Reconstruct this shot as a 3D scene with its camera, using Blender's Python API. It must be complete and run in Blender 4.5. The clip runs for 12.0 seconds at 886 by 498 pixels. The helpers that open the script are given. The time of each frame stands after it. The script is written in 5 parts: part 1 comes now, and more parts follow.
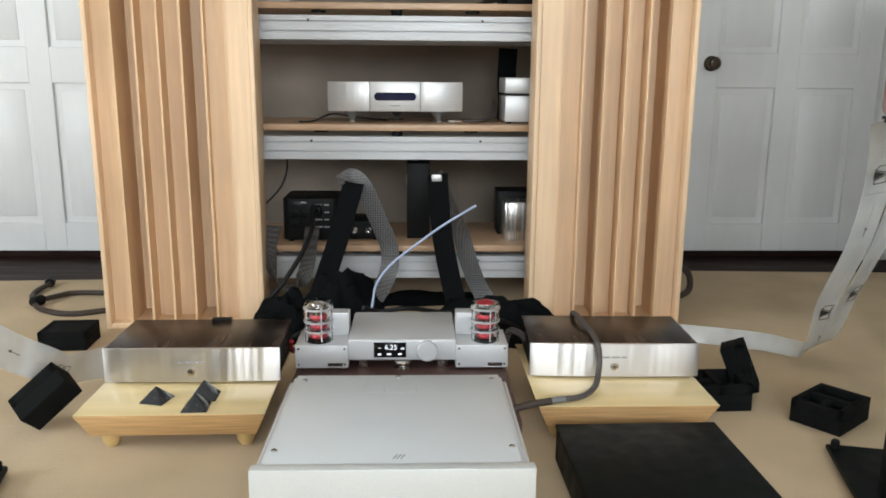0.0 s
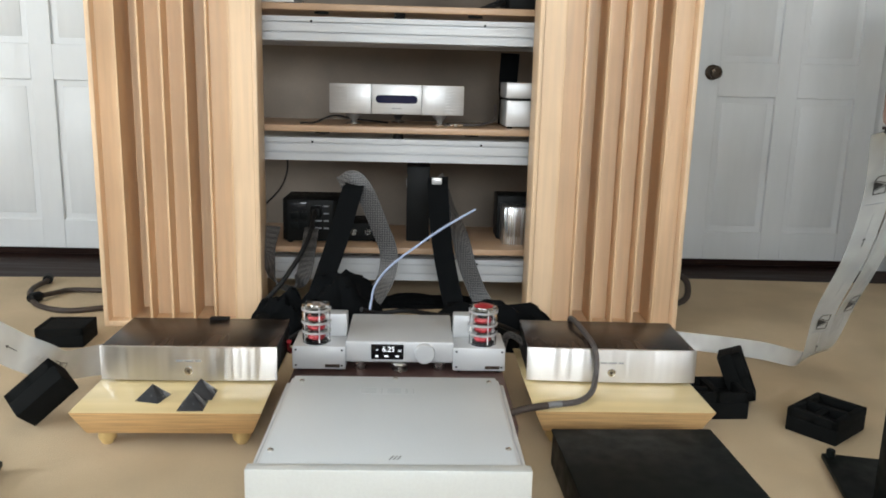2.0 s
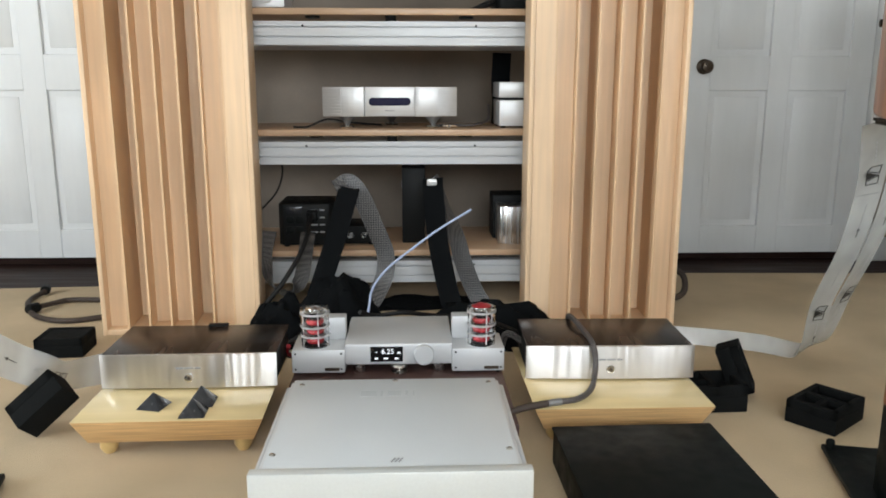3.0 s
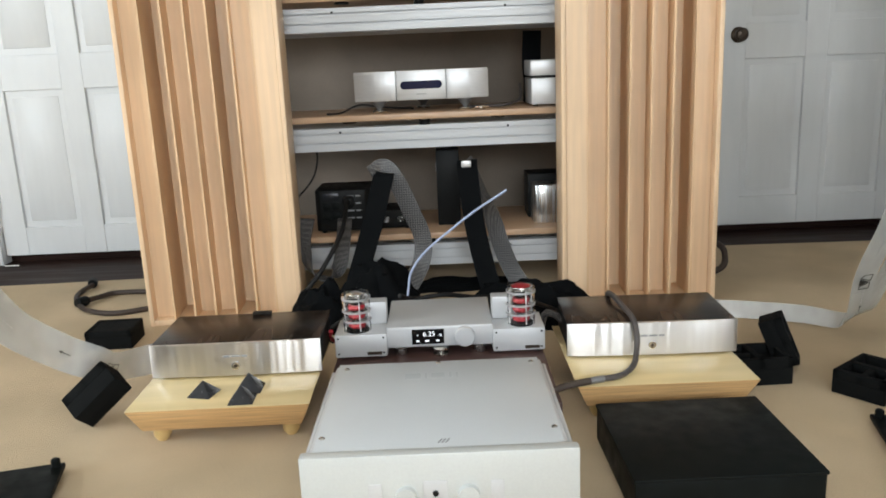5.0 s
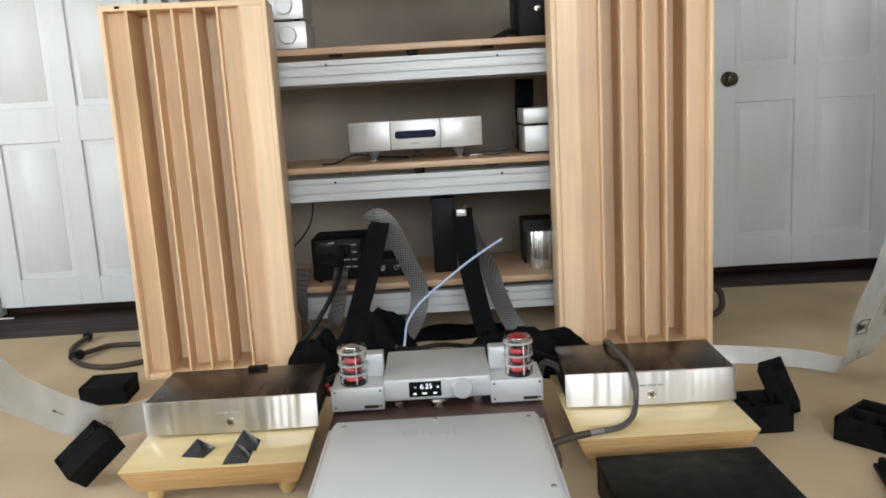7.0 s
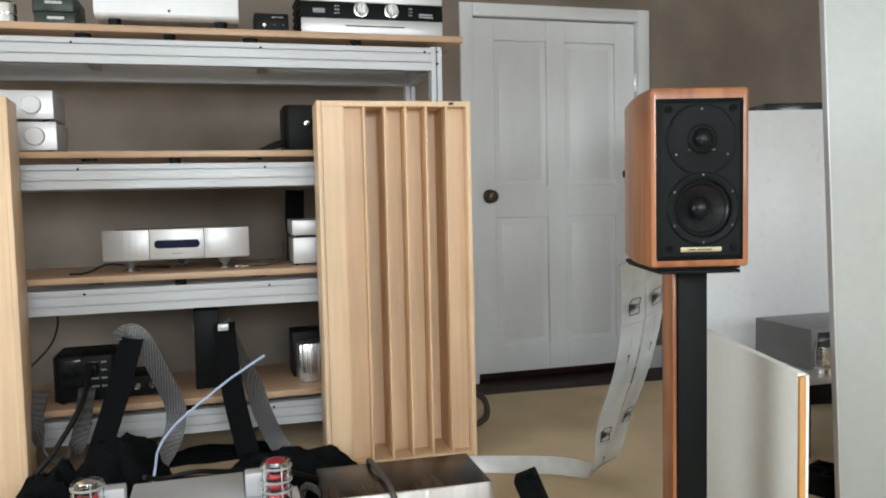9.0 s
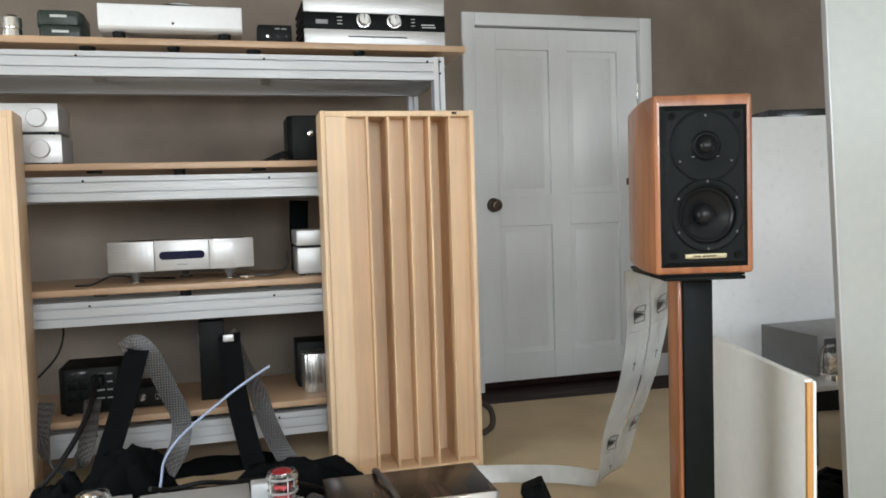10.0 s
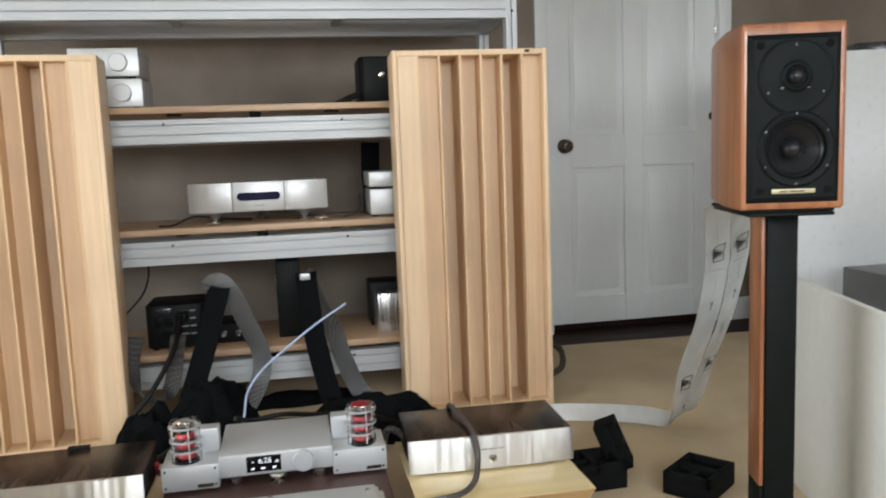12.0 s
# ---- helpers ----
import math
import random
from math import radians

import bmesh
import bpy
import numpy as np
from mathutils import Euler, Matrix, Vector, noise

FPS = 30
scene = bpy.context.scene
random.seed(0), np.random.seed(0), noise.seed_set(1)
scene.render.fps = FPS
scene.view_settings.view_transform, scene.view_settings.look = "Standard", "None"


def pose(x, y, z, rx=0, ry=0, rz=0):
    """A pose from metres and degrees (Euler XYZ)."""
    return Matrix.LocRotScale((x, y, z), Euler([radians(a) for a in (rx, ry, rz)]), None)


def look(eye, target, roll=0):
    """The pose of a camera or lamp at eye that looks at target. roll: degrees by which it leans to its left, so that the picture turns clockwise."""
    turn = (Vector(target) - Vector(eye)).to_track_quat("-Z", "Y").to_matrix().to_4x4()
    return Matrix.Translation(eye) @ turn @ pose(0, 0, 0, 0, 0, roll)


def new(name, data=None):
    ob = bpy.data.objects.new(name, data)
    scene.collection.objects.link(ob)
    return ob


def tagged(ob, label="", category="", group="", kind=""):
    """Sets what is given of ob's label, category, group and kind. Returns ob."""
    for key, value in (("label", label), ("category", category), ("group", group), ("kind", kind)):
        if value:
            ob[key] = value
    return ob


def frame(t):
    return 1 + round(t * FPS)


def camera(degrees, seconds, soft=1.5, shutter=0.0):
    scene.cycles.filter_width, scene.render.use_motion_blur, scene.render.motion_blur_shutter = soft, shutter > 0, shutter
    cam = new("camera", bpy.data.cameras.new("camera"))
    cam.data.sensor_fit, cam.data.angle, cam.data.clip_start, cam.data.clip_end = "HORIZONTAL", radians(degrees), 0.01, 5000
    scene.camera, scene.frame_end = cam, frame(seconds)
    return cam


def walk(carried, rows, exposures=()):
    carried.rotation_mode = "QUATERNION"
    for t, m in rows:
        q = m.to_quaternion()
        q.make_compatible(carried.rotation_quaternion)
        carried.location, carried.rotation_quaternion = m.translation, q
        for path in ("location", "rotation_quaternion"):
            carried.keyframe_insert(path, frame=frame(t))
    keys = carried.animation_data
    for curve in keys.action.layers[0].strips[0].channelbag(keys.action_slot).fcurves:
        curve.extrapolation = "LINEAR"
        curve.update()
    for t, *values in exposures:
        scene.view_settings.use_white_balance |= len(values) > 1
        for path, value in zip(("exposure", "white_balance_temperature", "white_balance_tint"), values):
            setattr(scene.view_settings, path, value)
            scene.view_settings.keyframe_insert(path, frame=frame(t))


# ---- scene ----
EXPO = [(0.0, -0.11), (7.7, -0.12), (9.3, -0.15), (12.0, -0.2)]
PATH = [
    (0, pose(-0.0225, 0.0090, 0.9604, 77.687, -0.428, -1.924)),
    (0.5, pose(-0.0244, 0.0098, 0.9584, 77.740, -0.779, -1.940)),
    (1, pose(-0.0242, 0.0066, 0.9580, 77.884, -0.860, -1.932)),
    (1.5, pose(-0.0250, 0.0067, 0.9567, 77.926, -1.269, -1.822)),
    (2, pose(-0.0258, 0.0060, 0.9563, 78.010, -1.434, -1.850)),
    (2.5, pose(-0.0245, 0.0095, 0.9594, 77.964, -0.765, -2.017)),
    (3, pose(-0.0243, 0.0007, 0.9608, 78.013, -0.053, -2.356)),
    (5, pose(-0.0333, -0.0098, 0.9683, 76.645, 2.455, -0.351)),
    (5.5, pose(-0.0298, 0.0039, 0.9881, 76.871, 2.668, -0.412)),
    (6, pose(-0.0256, 0.0042, 1.0022, 77.748, 3.023, -0.515)),
    (6.5, pose(-0.0230, 0.0015, 1.0008, 79.509, 3.249, -0.575)),
    (7, pose(-0.0266, -0.0001, 1.0011, 79.507, 3.247, -0.717)),
    (7.5, pose(-0.0004, 0.0103, 1.0138, 79.454, 3.034, -1.596)),
    (7.7, pose(0.0178, 0.0087, 1.0334, 79.446, 2.489, -5.530)),
    (9.3, pose(0.0550, 0.0167, 1.0469, 86.954, 1.406, -15.962)),
    (9.5, pose(0.0530, 0.0144, 1.0478, 86.995, 1.498, -15.891)),
    (10, pose(0.0528, 0.0150, 1.0442, 86.839, 1.780, -15.646)),
    (10.5, pose(0.0464, 0.0137, 1.0421, 86.650, 1.896, -15.416)),
    (11, pose(0.0427, 0.0147, 1.0359, 86.452, 1.987, -14.868)),
    (11.5, pose(0.0355, 0.0147, 1.0311, 85.184, 2.213, -13.175)),
    (12, pose(0.0211, 0.0124, 1.0250, 83.081, 2.165, -11.013)),
]
cam = camera(58.50, 12.0, soft=1.8, shutter=0.5)
walk(cam, PATH, exposures=EXPO)

# ---- world and light ----
world = bpy.data.worlds.new("world")
scene.world = world
world.use_nodes = True
_nt = world.node_tree
_sky = _nt.nodes.new("ShaderNodeTexSky")
_sky.sky_type = "NISHITA"
_sky.sun_disc = False
_sky.sun_elevation = radians(38)
_sky.sun_rotation = radians(60)
_nt.links.new(_sky.outputs[0], _nt.nodes["Background"].inputs[0])
_nt.nodes["Background"].inputs[1].default_value = 0.12


def window_or_fill_lamp(name, m, sx, sy, watts, colour):
    d = bpy.data.lights.new(name, "AREA")
    d.shape, d.size, d.size_y, d.energy, d.color = "RECTANGLE", sx, sy, watts, colour
    o = new(name, d)
    o.matrix_world = m
    return o


# daylight from two windows behind the camera, plus fill from an added third
window_or_fill_lamp("window_or_fill_light", look((0.2, -2.50, 1.80), (0.2, 3.0, 0.9)), 1.9, 1.0, 135, (0.88, 0.95, 1.0))
# fill with no known source, brightens the cabinet, boards and right carpet
window_or_fill_lamp("window_or_fill_light", look((3.0, -2.50, 1.70), (2.0, 3.0, 0.9)), 1.3, 1.2, 72, (0.89, 0.95, 1.0))
window_or_fill_lamp("window_or_fill_light", look((-4.50, 0.1, 1.58), (0.0, 2.2, 0.9)), 2.6, 1.4, 175, (0.87, 0.95, 1.0))


# ---- materials ----
def base_mat(name):
    m = bpy.data.materials.new(name)
    m.use_nodes = True
    nt = m.node_tree
    return m, nt, nt.nodes["Principled BSDF"]


def mat(name, col, rough=0.6, metal=0.0, var=0.12, scale=40.0, stretch=(1, 1, 1), bump=0.0, big=2.5, bigvar=0.08, coat=0.0, spec=0.5, rvar=0.1):
    """Noise at two scales in colour and roughness, with fine relief."""
    m, nt, p = base_mat(name)
    N, L = nt.nodes.new, nt.links.new
    tc, mp = N("ShaderNodeTexCoord"), N("ShaderNodeMapping")
    mp.inputs["Scale"].default_value = stretch
    oi = N("ShaderNodeObjectInfo")
    L(tc.outputs["Object"], mp.inputs["Vector"])
    n1, n2 = N("ShaderNodeTexNoise"), N("ShaderNodeTexNoise")
    n1.inputs["Scale"].default_value, n1.inputs["Detail"].default_value = scale, 5
    n2.inputs["Scale"].default_value, n2.inputs["Detail"].default_value = big, 3
    L(mp.outputs[0], n1.inputs["Vector"])
    L(tc.outputs["Object"], n2.inputs["Vector"])

    def rng(src, lo, hi):
        r = N("ShaderNodeMapRange")
        r.inputs[1].default_value, r.inputs[2].default_value = 0.3, 0.7
        r.inputs[3].default_value, r.inputs[4].default_value = lo, hi
        L(src, r.inputs[0])
        return r.outputs[0]
    a = N("ShaderNodeMath")
    a.operation = "MULTIPLY"
    L(rng(n1.outputs[0], 1 - var, 1 + var), a.inputs[0])
    L(rng(n2.outputs[0], 1 - bigvar, 1 + bigvar), a.inputs[1])
    v = N("ShaderNodeVectorMath")
    v.operation = "SCALE"
    v.inputs[0].default_value = col
    L(a.outputs[0], v.inputs["Scale"])
    L(v.outputs[0], p.inputs["Base Color"])
    L(rng(n1.outputs[0], max(0.03, rough - rvar), min(1, rough + rvar)), p.inputs["Roughness"])
    p.inputs["Metallic"].default_value = metal
    p.inputs["Coat Weight"].default_value = coat
    p.inputs["Specular IOR Level"].default_value = spec
    if bump:
        b = N("ShaderNodeBump")
        b.inputs["Strength"].default_value = bump
        b.inputs["Distance"].default_value = 0.004
        L(n1.outputs[0], b.inputs["Height"])
        L(b.outputs[0], p.inputs["Normal"])
    return m


def glass_mat(name, col, rough=0.02):
    m, nt, p = base_mat(name)
    p.inputs["Base Color"].default_value = (*col, 1)
    p.inputs["Transmission Weight"].default_value = 1.0
    p.inputs["Roughness"].default_value = rough
    p.inputs["IOR"].default_value = 1.45
    return m


def glow(name, col, strength):
    m, nt, p = base_mat(name)
    p.inputs["Base Color"].default_value = (0.02, 0.02, 0.02, 1)
    p.inputs["Emission Color"].default_value = (*col, 1)
    p.inputs["Emission Strength"].default_value = strength
    return m


def braid_mat(name):
    """Silver and black braided sleeve: a fine diagonal check."""
    m, nt, p = base_mat(name)
    N, L = nt.nodes.new, nt.links.new
    tc, mp, ck = N("ShaderNodeTexCoord"), N("ShaderNodeMapping"), N("ShaderNodeTexChecker")
    mp.inputs["Rotation"].default_value = (0, radians(45), 0)
    ck.inputs["Scale"].default_value = 150
    ck.inputs["Color1"].default_value = (0.105, 0.098, 0.095, 1)
    ck.inputs["Color2"].default_value = (0.012, 0.012, 0.013, 1)
    L(tc.outputs["Object"], mp.inputs[0])
    L(mp.outputs[0], ck.inputs[0])
    L(ck.outputs[0], p.inputs["Base Color"])
    p.inputs["Roughness"].default_value = 0.45
    return m


def film_mat(name, lo, hi):
    """Milky translucent plastic sleeve."""
    m, nt, p = base_mat(name)
    N, L = nt.nodes.new, nt.links.new
    p.inputs["Base Color"].default_value = (0.66, 0.68, 0.68, 1)
    p.inputs["Roughness"].default_value = 0.14
    t, mix, n = N("ShaderNodeBsdfTransparent"), N("ShaderNodeMixShader"), N("ShaderNodeTexNoise")
    n.inputs["Scale"].default_value = 5
    r = N("ShaderNodeMapRange")
    r.inputs[3].default_value, r.inputs[4].default_value = lo, hi
    L(n.outputs[0], r.inputs[0])
    L(r.outputs[0], mix.inputs[0])
    L(t.outputs[0], mix.inputs[1])
    L(p.outputs[0], mix.inputs[2])
    L(mix.outputs[0], nt.nodes["Material Output"].inputs["Surface"])
    b = N("ShaderNodeBump")
    b.inputs["Strength"].default_value, b.inputs["Distance"].default_value = 0.25, 0.02
    L(n.outputs[0], b.inputs["Height"])
    L(b.outputs[0], p.inputs["Normal"])
    return m


def rosewood_mat(name, a, b, rough=0.3, scale=9.0, stretch=(1, 14, 14), coat=0.4):
    """Streaked veneer between two tones."""
    m, nt, p = base_mat(name)
    N, L = nt.nodes.new, nt.links.new
    tc, mp, n, n2, cr = N("ShaderNodeTexCoord"), N("ShaderNodeMapping"), N("ShaderNodeTexNoise"), N("ShaderNodeTexNoise"), N("ShaderNodeValToRGB")
    mp.inputs["Scale"].default_value = stretch
    n.inputs["Scale"].default_value, n.inputs["Detail"].default_value, n.inputs["Distortion"].default_value = scale, 6, 0.6
    L(tc.outputs["Object"], mp.inputs[0])
    L(mp.outputs[0], n.inputs["Vector"])
    cr.color_ramp.elements[0].position, cr.color_ramp.elements[1].position = 0.36, 0.66
    cr.color_ramp.elements[0].color, cr.color_ramp.elements[1].color = (*a, 1), (*b, 1)
    L(n.outputs[0], cr.inputs[0])
    L(cr.outputs[0], p.inputs["Base Color"])
    p.inputs["Roughness"].default_value = rough
    p.inputs["Coat Weight"].default_value = coat
    p.inputs["Coat Roughness"].default_value = 0.12
    p.inputs["Specular IOR Level"].default_value = 0.5 if coat else 0.2
    return m


def brushed_mat(name, col):
    """Metal polished along its length: reflections smear upright, with slow waves across."""
    m, nt, p = base_mat(name)
    N, L = nt.nodes.new, nt.links.new
    p.inputs["Base Color"].default_value = (*col, 1)
    p.inputs["Metallic"].default_value = 1.0
    p.inputs["Roughness"].default_value = 0.40
    p.inputs["Anisotropic"].default_value = 0.92
    c = N("ShaderNodeCombineXYZ")
    c.inputs[2].default_value = 1.0
    L(c.outputs[0], p.inputs["Tangent"])
    tc, mp, n, b = N("ShaderNodeTexCoord"), N("ShaderNodeMapping"), N("ShaderNodeTexNoise"), N("ShaderNodeBump")
    mp.inputs["Scale"].default_value = (1.6, 1, 0.10)
    n.inputs["Scale"].default_value, n.inputs["Detail"].default_value = 9, 2
    b.inputs["Strength"].default_value, b.inputs["Distance"].default_value = 1.0, 0.007
    L(tc.outputs["Object"], mp.inputs[0])
    L(mp.outputs[0], n.inputs["Vector"])
    L(n.outputs[0], b.inputs["Height"])
    L(b.outputs[0], p.inputs["Normal"])
    return m


WALL = mat("taupe_paint", (0.225, 0.183, 0.146), 0.85, var=0.05, scale=120, bump=0.12, big=4.0, bigvar=0.12)
CEIL = mat("ceiling_paint", (0.78, 0.78, 0.76), 0.9, var=0.03, scale=100, bump=0.1)
WHITE = mat("white_gloss_paint", (0.74, 0.75, 0.75), 0.38, var=0.02, scale=25, stretch=(1, 1, 0.15), bump=0.02, bigvar=0.03)
CARPET = mat("beige_carpet", (0.60, 0.475, 0.32), 0.97, var=0.22, scale=420, bump=0.7, big=2.6, bigvar=0.12, spec=0.1)
DARKWOOD = mat("dark_floorboard", (0.026, 0.013, 0.010), 0.55, var=0.3, scale=30, stretch=(0.08, 1, 1), bump=0.1, spec=0.15)
BEECH = mat("beech_veneer", (0.755, 0.54, 0.342), 0.45, var=0.07, scale=60, stretch=(1, 1, 0.04), bump=0.03, bigvar=0.06)
# same beech, deepened so the fins carry the wells' warm shade
BEECHSHADE = mat("beech_well_shade", (0.70, 0.475, 0.275), 0.45, var=0.06, scale=60, stretch=(1, 1, 0.04), bump=0.03)
SHELF = mat("bamboo_board", (0.50, 0.33, 0.205), 0.42, var=0.08, scale=40, stretch=(0.05, 1, 1), bump=0.03)
BAMBOO = mat("bamboo_lacquer", (0.76, 0.60, 0.32), 0.2, var=0.06, scale=45, stretch=(0.04, 0.6, 1), bump=0.02, coat=0.5, rvar=0.05)
BAMBOOEDGE = mat("bamboo_ply_edge", (0.58, 0.36, 0.16), 0.4, var=0.28, scale=260, stretch=(0.02, 0.02, 1), bump=0.05)
BRASSWOOD = mat("turned_wood_foot", (0.55, 0.38, 0.16), 0.35, var=0.1)
ALU = mat("anodised_aluminium", (0.50, 0.51, 0.52), 0.5, 0.25, var=0.03, scale=90, stretch=(0.03, 1, 1), bigvar=0.03)
SILVER = mat("brushed_silver", (0.58, 0.58, 0.58), 0.42, 0.6, var=0.05, scale=160, stretch=(0.02, 1, 1), bump=0.03, bigvar=0.04)
POLISH = brushed_mat("polished_faceplate", (0.70, 0.69, 0.68))
GREYALU = mat("grey_anodised_case", (0.56, 0.57, 0.58), 0.45, 0.3, var=0.03, scale=200, bump=0.02, bigvar=0.03)
LIDGREY = mat("pale_grey_powder_coat", (0.57, 0.60, 0.62), 0.42, 0.15, var=0.03, scale=300, bump=0.04, bigvar=0.03)
FACEGREY = mat("pale_faceplate", (0.54, 0.56, 0.55), 0.4, 0.2, var=0.03, scale=200, bigvar=0.03)
MACASSAR = rosewood_mat("macassar_veneer", (0.004, 0.003, 0.0025), (0.055, 0.036, 0.027), 0.26, 4.0, (9, 0.35, 1), 0.0)
PADAUK = rosewood_mat("walnut_veneer", (0.21, 0.072, 0.03), (0.35, 0.138, 0.06), 0.34, 3.0, (9, 6, 0.6), 0.3)
BROWN = mat("brown_stained_board", (0.085, 0.045, 0.038), 0.4, var=0.15, scale=40, stretch=(0.1, 1, 1))
BLACK = mat("black_plastic", (0.006, 0.0065, 0.0065), 0.5, var=0.1, scale=60, spec=0.16)
FOAM = mat("black_foam", (0.0055, 0.006, 0.006), 0.95, var=0.3, scale=250, bump=0.6, spec=0.15)
FELT = mat("black_webbing", (0.0045, 0.005, 0.0055), 0.85, var=0.25, scale=300, stretch=(1, 1, 0.3), bump=0.3, spec=0.06)
BAFFLE = mat("black_baffle", (0.0055, 0.007, 0.007), 0.5, var=0.08, scale=90, bump=0.03, spec=0.09)
CONE = mat("woofer_cone", (0.008, 0.0085, 0.0095), 0.3, var=0.03, scale=60, spec=0.25, rvar=0.01)
SATINBLACK = mat("satin_black_metal", (0.0055, 0.007, 0.0065), 0.5, 0.0, var=0.15, scale=20, bump=0.02, spec=0.09)
RUBBER = mat("black_rubber_cable", (0.008, 0.0075, 0.0075), 0.6, var=0.2, scale=80, spec=0.25)
BROWNCABLE = mat("brown_sleeved_cable", (0.045, 0.03, 0.022), 0.6, var=0.35, scale=300, bump=0.3)
GREYCABLE = mat("grey_braided_cable", (0.075, 0.064, 0.06), 0.55, var=0.4, scale=260, bump=0.3)
FIBRE = mat("pale_blue_cable", (0.36, 0.42, 0.58), 0.35, var=0.05)
STEEL = mat("turned_steel", (0.60, 0.59, 0.57), 0.25, 1.0, var=0.05)
CHROME = mat("bright_chrome", (0.85, 0.85, 0.85), 0.08, 1.0, var=0.02, rvar=0.03)
BRONZE = mat("aged_bronze", (0.085, 0.065, 0.05), 0.35, 0.9, var=0.2, scale=60)
REDCOIL = mat("red_coil", (0.30, 0.015, 0.022), 0.35, 0.2, var=0.15, scale=120)
GREENBLACK = mat("dark_green_case", (0.02, 0.032, 0.026), 0.4, var=0.1)
GREYSTONE = mat("dark_grey_stone", (0.034, 0.036, 0.041), 0.2, 0.3, var=0.2, scale=60)
GOLD = mat("gold_badge", (0.42, 0.37, 0.24), 0.5, 0.7, var=0.08)
INK = mat("black_ink", (0.02, 0.02, 0.02), 0.6, var=0.05)
GREYINK = mat("grey_ink", (0.30, 0.31, 0.32), 0.6, var=0.05)
PALEINK = mat("pale_ink", (0.55, 0.57, 0.56), 0.5, var=0.05)
COOLWHITE = mat("cool_white_laminate", (0.84, 0.86, 0.88), 0.35, var=0.02, scale=30, bigvar=0.03)
OFFWHITE = mat("off_white_board", (0.77, 0.765, 0.72), 0.5, var=0.03, scale=30, bigvar=0.05)
ORANGEEDGE = mat("orange_wood_edge", (0.55, 0.27, 0.08), 0.5, var=0.12, scale=60, stretch=(1, 1, 0.1))
MIDGREY = mat("mid_grey_metal", (0.20, 0.20, 0.20), 0.4, 0.3, var=0.05)
FAINT = mat("faint_lid_print", (0.45, 0.48, 0.50), 0.42, 0.15, var=0.03)
CANISTER = mat("brushed_canister", (0.62, 0.62, 0.61), 0.26, 0.95, var=0.06, scale=120, stretch=(1, 1, 0.02), bigvar=0.05)
DARKSTEEL = mat("blackened_steel", (0.10, 0.10, 0.10), 0.35, 0.8, var=0.1)
PALEBOARD = mat("pale_painted_board", (0.44, 0.465, 0.445), 0.5, var=0.03, scale=30, bigvar=0.04)
NAVY = mat("navy_display", (0.008, 0.01, 0.04), 0.12, var=0.03, rvar=0.02)
OLED = mat("black_display_glass", (0.004, 0.004, 0.005), 0.08, var=0.03, rvar=0.02)
DIGIT = glow("display_digits", (0.9, 0.95, 1.0), 1.6)
GLASS = glass_mat("clear_glass", (0.97, 0.98, 0.98))
FILM = film_mat("milky_film", 0.28, 0.74)
THINFILM = film_mat("thin_clear_film", 0.22, 0.68)
BRAID = braid_mat("silver_black_braid")


# ---- mesh helpers ----
def bm_box(x0, y0, z0, x1, y1, z1, bevel=0.0, seg=2, bm=None):
    b = bmesh.new()
    g = bmesh.ops.create_cube(b, size=1)
    for v in g["verts"]:
        v.co = Vector(((x0 + x1) / 2 + v.co.x * (x1 - x0), (y0 + y1) / 2 + v.co.y * (y1 - y0), (z0 + z1) / 2 + v.co.z * (z1 - z0)))
    if bevel:
        bmesh.ops.bevel(b, geom=b.edges[:], offset=bevel, segments=seg, affect="EDGES", profile=0.5)
    return merged(bm, b)


def merged(bm, b):
    if bm is None:
        return b
    tmp = bpy.data.meshes.new("tmp")
    b.to_mesh(tmp)
    bm.from_mesh(tmp)
    bpy.data.meshes.remove(tmp)
    b.free()
    return bm


def bm_lathe(profile, seg=32, m=None, bm=None, cap=True):
    """Turn a profile of (radius, height) about z."""
    b = bmesh.new()
    rings = []
    for r, h in profile:
        rings.append([b.verts.new((r * math.cos(2 * math.pi * i / seg), r * math.sin(2 * math.pi * i / seg), h)) for i in range(seg)])
    for a, c in zip(rings, rings[1:]):
        for i in range(seg):
            b.faces.new((a[i], a[(i + 1) % seg], c[(i + 1) % seg], c[i]))
    for ring, flip in ((rings[0], True), (rings[-1], False)):
        if cap and profile[0 if flip else -1][0] > 1e-5:
            b.faces.new(ring[::-1] if flip else ring)
    bmesh.ops.remove_doubles(b, verts=b.verts[:], dist=1e-6)
    bmesh.ops.recalc_face_normals(b, faces=b.faces[:])
    if m is not None:
        b.transform(m)
    for f in b.faces:
        f.smooth = True
    return merged(bm, b)


def bm_prism(poly, z0, z1, m=None, bm=None, bevel=0.0):
    """Extrude a polygon of (x, y) from z0 to z1."""
    b = bmesh.new()
    lo = [b.verts.new((x, y, z0)) for x, y in poly]
    hi = [b.verts.new((x, y, z1)) for x, y in poly]
    b.faces.new(lo[::-1])
    b.faces.new(hi)
    for i in range(len(poly)):
        j = (i + 1) % len(poly)
        b.faces.new((lo[i], lo[j], hi[j], hi[i]))
    bmesh.ops.recalc_face_normals(b, faces=b.faces[:])
    if bevel:
        bmesh.ops.bevel(b, geom=b.edges[:], offset=bevel, segments=2, affect="EDGES", profile=0.5)
    if m is not None:
        b.transform(m)
    return merged(bm, b)


